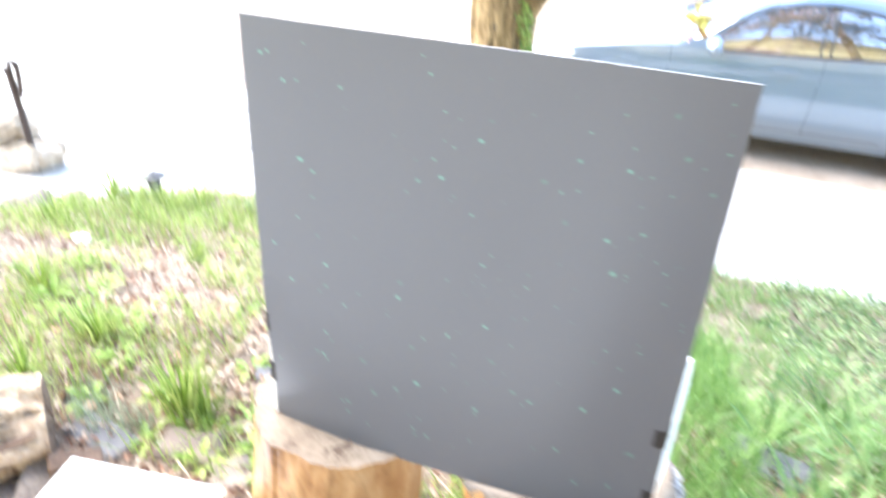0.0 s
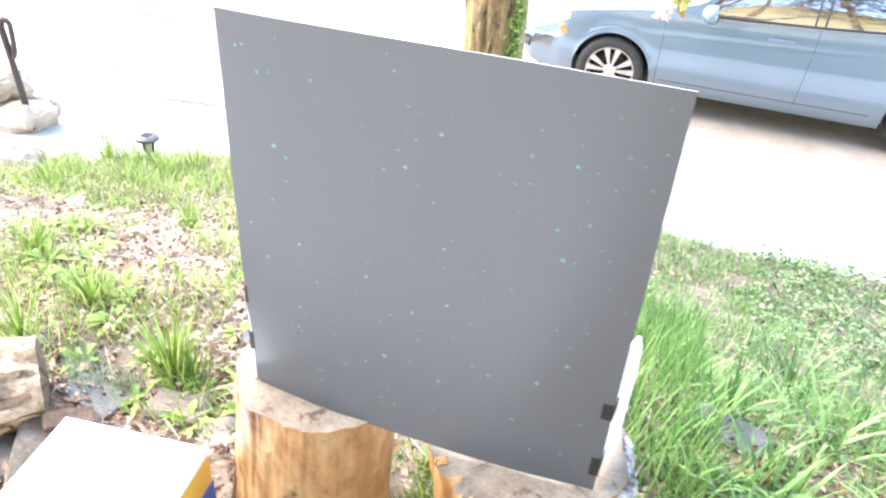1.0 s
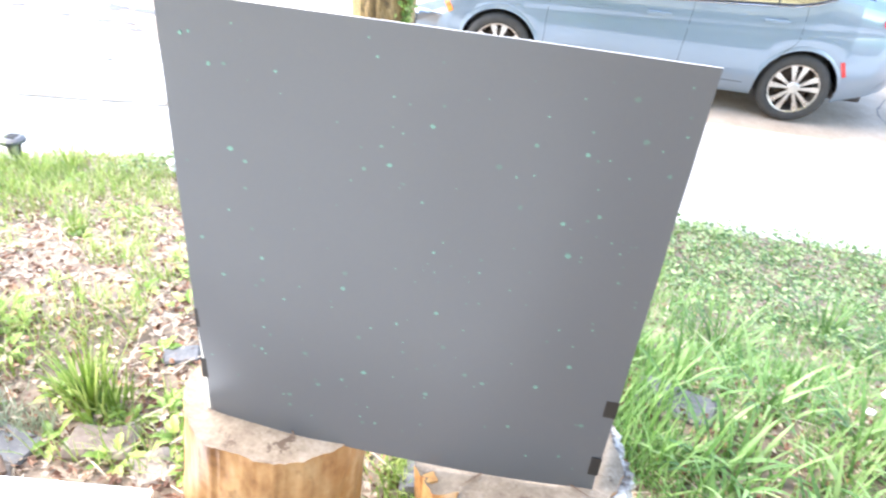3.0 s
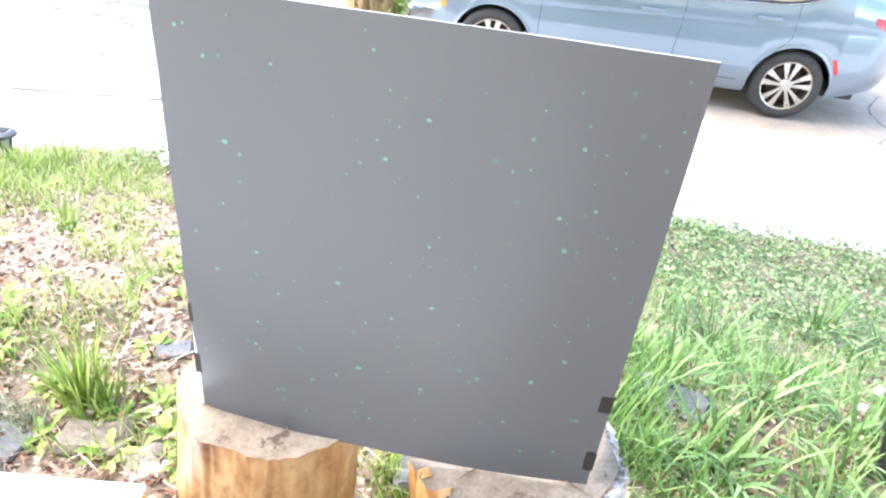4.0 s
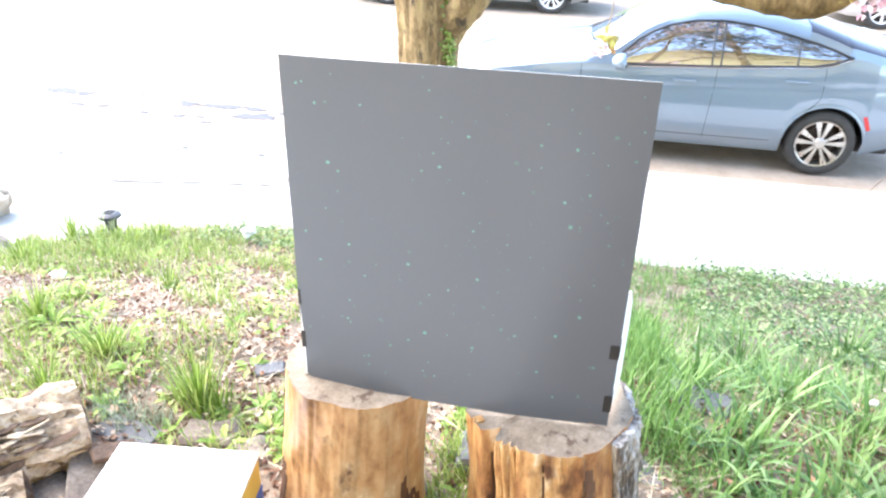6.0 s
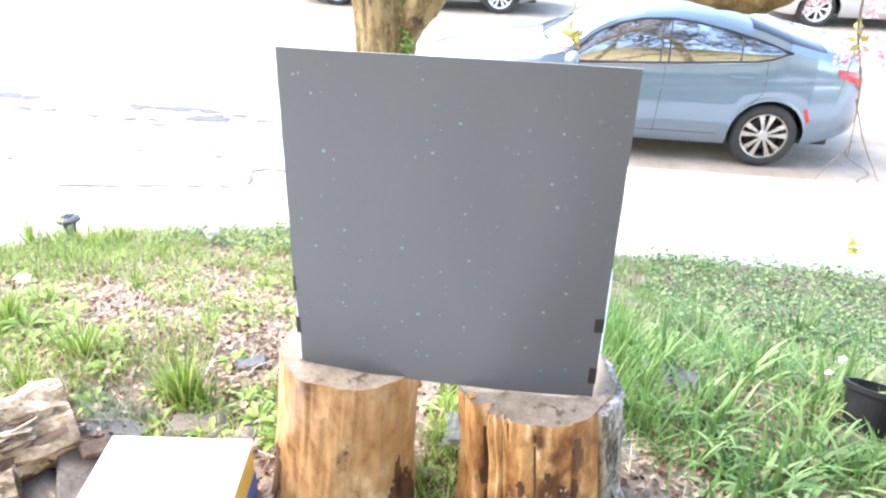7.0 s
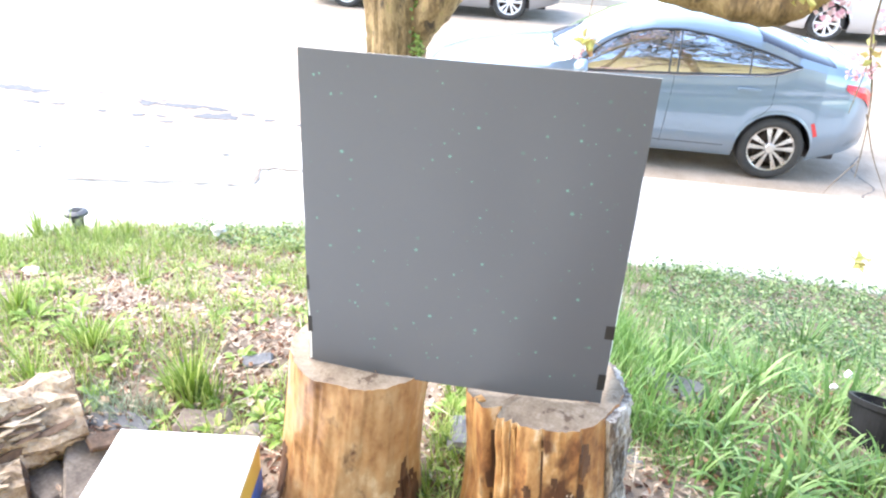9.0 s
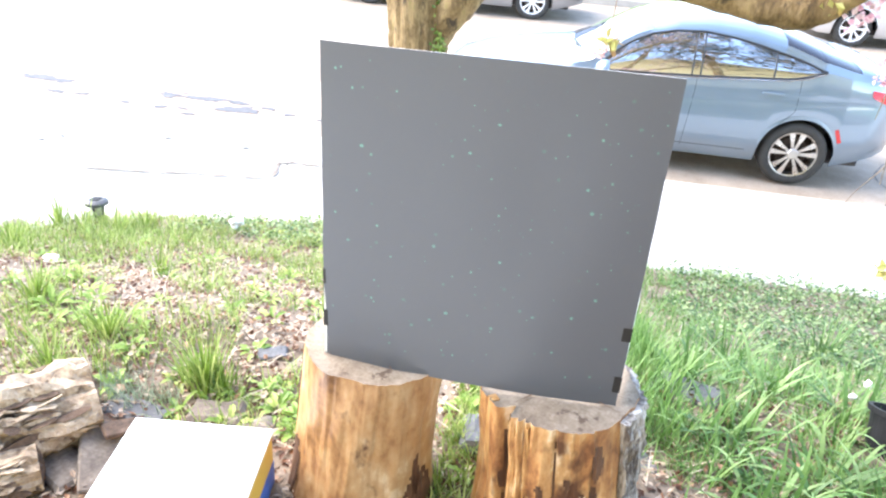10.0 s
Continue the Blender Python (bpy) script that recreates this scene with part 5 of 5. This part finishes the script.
for c, spread, n, kind in (((1.40, 2.58, 1.19), 0.05, 60, "p"), ((1.345, 2.58, 0.985), 0.045, 60, "p"), ((1.47, 2.58, 1.02), 0.035, 30, "p"), ((1.55, 2.6, 1.00), 0.05, 60, "p"), ((1.66, 2.58, 0.58), 0.03, 24, "p"),
                           ((1.50, 2.55, 0.98), 0.04, 40, "p"), ((1.10, 2.5, 1.30), 0.05, 40, "p"), ((0.95, 2.5, 1.33), 0.05, 50, "p"), ((0.60, 2.55, 1.36), 0.045, 60, "p"), ((0.69, 2.52, 1.40), 0.05, 60, "p"), ((0.86, 2.50, 1.37), 0.05, 60, "p"), ((1.02, 2.50, 1.39), 0.05, 60, "p"), ((1.13, 2.48, 1.21), 0.04, 45, "p"), ((1.19, 2.50, 1.31), 0.05, 50, "p"), ((0.78, 2.55, 1.36), 0.05, 40, "p"), ((1.22, 2.5, 1.38), 0.05, 40, "p"),
                           ((0.18, 2.29, 1.02), 0.022, 26, "p"), ((0.225, 2.30, 1.055), 0.025, 20, "s"), ((1.515, 2.40, 0.225), 0.035, 14, "s"), ((1.02, 2.46, 1.25), 0.03, 14, "s"), ((1.36, 2.56, 1.05), 0.03, 10, "s")):
    L, W = (0.030, 0.012) if kind == "p" else (0.05, 0.014)
    mesh("blossom" if kind == "p" else "leaf_spray", *merge(cluster(Vector(c) - T0, spread, n, rs, L, W)), M_PETAL if kind == "p" else M_SPROUT, tree, label="pink double blossom" if kind == "p" else "yellow-green new leaves")

# ivy up the side of the trunk
ivy = []
for k in range(800):
    z = rs.uniform(-0.4, 1.2)
    a = rs.gauss(-0.62, 0.13) + 0.08 * math.sin(z * 3)
    r = 0.25
    p = Vector((TX - 0.03 * max(0, z) + r * math.cos(a), TY + r * math.sin(a), z)) - T0
    nrm = Vector((math.cos(a), math.sin(a), 0))
    ivy.append(leaf_quad(p + nrm * rs.uniform(0, 0.02), Vector((rs.uniform(-1, 1), rs.uniform(-1, 1), rs.uniform(-1, 0.3))), nrm + rnd_dir(rs) * 0.5, rs.uniform(0.025, 0.045), rs.uniform(0.010, 0.018)))
iv = mesh("ivy", *merge(ivy), M_IVY, tree, label="bright green ivy climbing the trunk")
iv["kind"] = "stuff"


# ---- yard plants and litter ----
def blade(p, h, w, lean, az, curl, segs=4):
    """A bent, tapering grass blade."""
    d = Vector((math.cos(az), math.sin(az), 0))
    s = Vector((-math.sin(az), math.cos(az), 0))
    verts, faces = [], []
    q, ang = Vector(p), lean
    for i in range(segs + 1):
        t = i / segs
        ww = w * (1 - t ** 1.6) * (0.75 + 0.5 * min(1, t * 3) if t < 0.5 else 1.15)
        if i < segs:
            verts += [q - s * ww, q + s * ww]
        else:
            verts.append(q)
        q = q + (d * math.sin(ang) + Vector((0, 0, math.cos(ang)))) * (h / segs)
        ang += curl / segs
    for i in range(segs - 1):
        faces.append((2 * i, 2 * i + 1, 2 * i + 3, 2 * i + 2))
    faces.append((2 * segs - 2, 2 * segs - 1, 2 * segs))
    return verts, faces


def on_ground(x, y, lift=0.0):
    return Vector((x, y, ground_z(x, y) + lift))


BLOCKED = ((-0.33, 0.91, 0.19), (0.165, 0.89, 0.205), (-0.75, 0.69, 0.22), (1.24, 1.42, 0.085), (-2.86, 3.27, 0.05))


def free(x, y):
    return all((x - a) ** 2 + (y - b) ** 2 > r * r for a, b, r in BLOCKED) and x > lawn_left(y) + 0.03


def patchy(x, y, scale, seed):
    return noise.noise(Vector((x * scale, y * scale, seed)))


def scatter_grass(n, x, y, keep, height, width, r, lean=0.35, curl=1.0, segs=4):
    out = []
    while n > 0:
        n -= 1
        px, py = r.uniform(*x), r.uniform(*y)
        if not free(px, py) or not keep(px, py):
            continue
        h = height * r.uniform(0.45, 1.15)
        out.append(blade(on_ground(px, py, -0.01), h, width * r.uniform(0.6, 1.2), r.uniform(0, lean), r.uniform(0, 6.283), r.uniform(0.1, curl), segs))
    return out


r = random.Random(31)
long_grass = scatter_grass(1500, (0.40, 2.3), (1.15, 2.9), lambda x, y: patchy(x, y, 3.2, 3) + 0.5 * patchy(x, y, 8, 4) > 0.0 and not (x < 0.66 and y < 1.30), 0.17, 0.0050, r, 0.9, 2.6, 7)
long_grass += scatter_grass(620, (0.68, 1.9), (0.80, 1.45), lambda x, y: patchy(x, y, 5.0, 6) > -0.05, 0.23, 0.0085, r, 0.7, 3.0, 7)
tagged(mesh("long_grass", *merge(long_grass), M_GRASS_BLUE), "broad arching green grass blades beside the stumps", "grass", kind="stuff")
mid_grass = scatter_grass(32000, (0.15, 4.5), (1.1, 4.35), lambda x, y: patchy(x, y, 3.4, 9) + 0.6 * patchy(x, y, 9, 10) > -0.12 + 0.12 * max(0, (x - 0.9)) * (y > 2.4), 0.105, 0.0024, r, 0.9, 1.8)
mid_grass += scatter_grass(2200, (0.22, 1.0), (2.3, 4.36), lambda x, y: patchy(x, y, 5.0, 12) > 0.0, 0.16, 0.0026, r, 0.5, 1.2)
mid_grass += scatter_grass(2600, (0.44, 1.5), (1.15, 2.2), lambda x, y: patchy(x, y, 6.0, 14) > -0.2, 0.13, 0.0034, r, 0.9, 1.8)
mid_grass += scatter_grass(1700, (0.2, 0.62), (1.3, 2.8), lambda x, y: True, 0.21, 0.0032, r, 0.35, 0.9)
mid_grass += scatter_grass(700, (0.55, 1.6), (0.9, 1.5), lambda x, y: patchy(x, y, 5.0, 6) > 0.0, 0.10, 0.003, r, 0.9, 1.6)
tagged(mesh("grass", *merge(mid_grass), M_GRASS_FRESH), "fresh green spring grass on the slope", "grass", kind="stuff")
left_grass = scatter_grass(34000, (-3.4, 0.3), (1.0, 4.35), lambda x, y: patchy(x, y, 2.0, 15) + 0.45 * patchy(x, y, 6.5, 17) > 0.10 - 0.16 * (y > 3.0) - 0.2 * (x < -2.3 and y > 2.3), 0.125, 0.0023, r, 0.6, 1.3)
left_grass += scatter_grass(1100, (-3.3, -2.1), (2.75, 3.4), lambda x, y: patchy(x, y, 4.0, 19) > -0.05, 0.19, 0.0026, r, 0.6, 1.4)
left_grass += scatter_grass(700, (-0.14, 0.0), (0.72, 1.5), lambda x, y: True, 0.10, 0.004, r, 0.6, 1.2)
tagged(mesh("thin_grass", *merge(left_grass), M_GRASS), "thin sunlit grass among dead leaves", "grass", kind="stuff")

CLUMPS = ((-1.87, 2.45, 0.17, 60, 0.35), (-2.75, 2.50, 0.20, 70, 0.4), (-0.97, 1.20, 0.24, 110, 0.2), (-0.90, 1.20, 0.15, 50, 0.5), (-1.04, 1.24, 0.15, 40, 0.5), (-1.45, 1.40, 0.17, 70, 0.6), (-1.9, 1.62, 0.16, 70, 0.6), (-1.5, 1.15, 0.16, 60, 0.6), (0.95, 2.3, 0.30, 60, 0.35), (1.55, 2.75, 0.28, 50, 0.35), (-2.55, 3.45, 0.25, 40, 0.3), (-3.0, 3.2, 0.26, 60, 0.5), (-2.83, 3.20, 0.21, 45, 0.5), (-2.62, 3.24, 0.26, 45, 0.6), (0.78, 1.42, 0.24, 26, 1.0), (1.02, 1.22, 0.24, 26, 1.0), (0.66, 1.75, 0.24, 30, 0.8), (1.22, 1.62, 0.22, 24, 0.9), (0.95, 1.75, 0.24, 28, 0.9), (1.18, 1.12, 0.22, 20, 1.0), (0.86, 1.10, 0.20, 18, 1.0))
for x, y, h, n, lean in CLUMPS:
    blades = []
    for k in range(n):
        a, d = r.uniform(0, 6.283), r.uniform(0, 0.06 if x < 0.5 else 0.13)
        g = on_ground(x, y, -0.01)
        blades.append(blade(Vector((d * math.cos(a), d * math.sin(a), 0)), h * r.uniform(0.6, 1.15), 0.0036 if x < 0.5 else 0.0042 if y > 1.9 else 0.0075, r.uniform(0, lean), a + r.uniform(-0.5, 0.5), r.uniform(0.2, 1.0) if x < 0.5 else r.uniform(0.6, 2.0), 6))
    tagged(mesh("grass_clump", *merge(blades), M_GRASS if x < 0.5 else M_GRASS_BLUE, m=Matrix.Translation(g)), "upright clump of green grass in the yard" if x < 0.5 else "arching clump of broad green grass blades", "grass clump", group="grass clumps")


def weed_leaf(base, d, L, W, q):
    """A drooping, toothed leaf with a fold along its rib."""
    d = d.normalized()
    s = d.cross(Vector((0, 0, 1))).normalized()
    verts, pts = [], []
    c = Vector(base)
    for k, w in enumerate((0.25, 0.8, 0.55, 1.0, 0.6, 0.75, 0.3, 0.0)):
        t = k / 7
        w *= W
        n = s.cross(d)
        pts.append((c - s * w + n * w * 0.35, c.copy(), c + s * w + n * w * 0.35))
        c = c + d * (L / 7)
        d = (d + Vector((0, 0, -0.13 - 0.08 * q.random()))).normalized()
    for a, b, e in pts:
        verts += [a, b, e]
    faces = []
    for k in range(7):
        o = 3 * k
        faces += [(o, o + 1, o + 4, o + 3), (o + 1, o + 2, o + 5, o + 4)]
    return verts, faces


def weed_leaves(size, leaves, seed):
    q = random.Random(seed)
    out = []
    for k in range(leaves):
        a = 6.283 * k / leaves + q.uniform(-0.4, 0.4)
        up = q.uniform(0.25, 1.1)
        d = Vector((math.cos(a), math.sin(a), up))
        stem = d.normalized() * size * q.uniform(0.2, 0.5)
        s = Vector((-math.sin(a), math.cos(a), 0)) * 0.002
        stalk = ([Vector((0, 0, -0.01)) - s, Vector((0, 0, -0.01)) + s, stem + s, stem - s], [(0, 1, 2, 3)])
        out.append(merge([weed_leaf(stem, d, size * q.uniform(0.6, 1.1), size * q.uniform(0.12, 0.22), q), stalk]))
    return out


small_weeds = []
for k in range(330):
    x, y = r.uniform(-3.2, -0.35), r.uniform(1.0, 3.9)
    if free(x, y) and patchy(x, y, 1.7, 22) > -0.15:
        g = on_ground(x, y)
        small_weeds += [([v + g for v in vs], fs) for vs, fs in weed_leaves(r.uniform(0.03, 0.075), r.randint(6, 13), k)]
tagged(mesh("small_weeds", *merge(small_weeds), M_WEED), "small broad-leaved weeds growing through dead leaves", "weeds", kind="stuff")
for k, (x, y) in enumerate(((-0.84, 1.17), (-0.67, 1.20), (-0.60, 1.10), (-0.92, 1.14), (-0.78, 1.26), (-1.69, 1.43), (-1.60, 1.52), (-1.52, 1.44), (-1.44, 1.52), (-1.36, 1.46), (-1.78, 1.55), (-1.66, 1.62), (-0.05, 0.98), (-0.10, 1.28), (-0.02, 1.35), (-1.30, 1.32), (-1.45, 1.75), (-1.70, 1.72), (-1.25, 1.12), (-0.9, 1.45), (-1.6, 1.5), (-2.0, 1.9))):
    plant = empty("weed", Matrix.Translation(on_ground(x, y)), "broad-leaved green weed growing through dead leaves", "weed", group="weeds in the yard")
    for vs, fs in weed_leaves(r.uniform(0.05, 0.085), r.randint(9, 15), 500 + k):
        mesh("leaf", vs, fs, M_WEED, plant)

feather = []
for x, y in ((-1.20, 1.09), (-1.13, 1.07), (-1.07, 1.10), (-1.25, 1.14)):
    for k in range(70):
        feather.append(blade(on_ground(x + r.gauss(0, 0.035), y + r.gauss(0, 0.03), -0.01), r.uniform(0.05, 0.12), 0.0016, r.uniform(0, 0.7), r.uniform(0, 6.283), r.uniform(0.2, 1.2), 4))
tagged(mesh("feathery_weed", *merge(feather), M_FEATHER), "soft grey-green feathery weed beside the log", "weeds", kind="stuff")

cover = []
for k in range(30000):
    x, y = r.uniform(-2.4, 4.8), r.uniform(2.2, 4.42)
    right = x > 1.0 - 0.5 * patchy(x, y, 1.5, 40) and y > 2.6 - 0.25 * (x - 1.0) - 0.4 * patchy(x, y, 1.2, 41)
    left = x < 0.2 and y > 3.55 + 0.3 * patchy(x, y, 1.4, 44) and free(x, y)
    if right or left:
        p = on_ground(x, y, r.uniform(0.0, 0.09) * (0.75 + 0.6 * patchy(x, y, 4.0, 47)))
        cover.append(leaf_quad(p, rnd_dir(r, (-0.3, 0.5)), Vector((r.uniform(-0.6, 0.6), r.uniform(-0.6, 0.6), 1)), r.uniform(0.018, 0.042), r.uniform(0.006, 0.014)))
tagged(mesh("ground_cover", *merge(cover), M_COVER), "low glossy ground cover leaves along the bank", "ground cover", kind="stuff")

litter = []
for k in range(30000):
    x, y = r.uniform(-3.4, 2.6), r.uniform(0.45, 4.3)
    if not free(x, y) or (x > 0.4 and r.random() < 0.7) or r.random() < 0.25 * (y > 3):
        continue
    p = on_ground(x, y, r.uniform(0.002, 0.022))
    litter.append(leaf_quad(p, rnd_dir(r, (-0.25, 0.35)), Vector((r.uniform(-0.7, 0.7), r.uniform(-0.7, 0.7), 1)), r.uniform(0.012, 0.040), r.uniform(0.004, 0.013)))
for k in range(9000):
    x, y = r.uniform(-1.75, 1.5), r.uniform(0.3, 1.9)
    if free(x, y):
        p = on_ground(x, y, r.uniform(0.001, 0.014))
        litter.append(leaf_quad(p, rnd_dir(r, (-0.4, 0.5)), Vector((r.uniform(-0.9, 0.9), r.uniform(-0.9, 0.9), 1)), r.uniform(0.012, 0.034), r.uniform(0.003, 0.010)))
tagged(mesh("leaf_litter", *merge(litter), M_LITTER), "dry brown and tan dead leaves on soil", "leaf litter", kind="stuff")
straw = []
for k in range(3600):
    x, y = r.uniform(-3.2, 2.4), r.uniform(0.7, 4.2)
    if not free(x, y):
        continue
    straw.append(blade(on_ground(x, y, r.uniform(0.005, 0.03)), r.uniform(0.05, 0.20), r.uniform(0.0007, 0.0022), 1.45, r.uniform(0, 6.283), r.uniform(-0.1, 0.3), 3))
tagged(mesh("dry_stems", *merge(straw), M_STRAW), "pale dry stems lying on the leaf litter", "dry stems", kind="stuff")
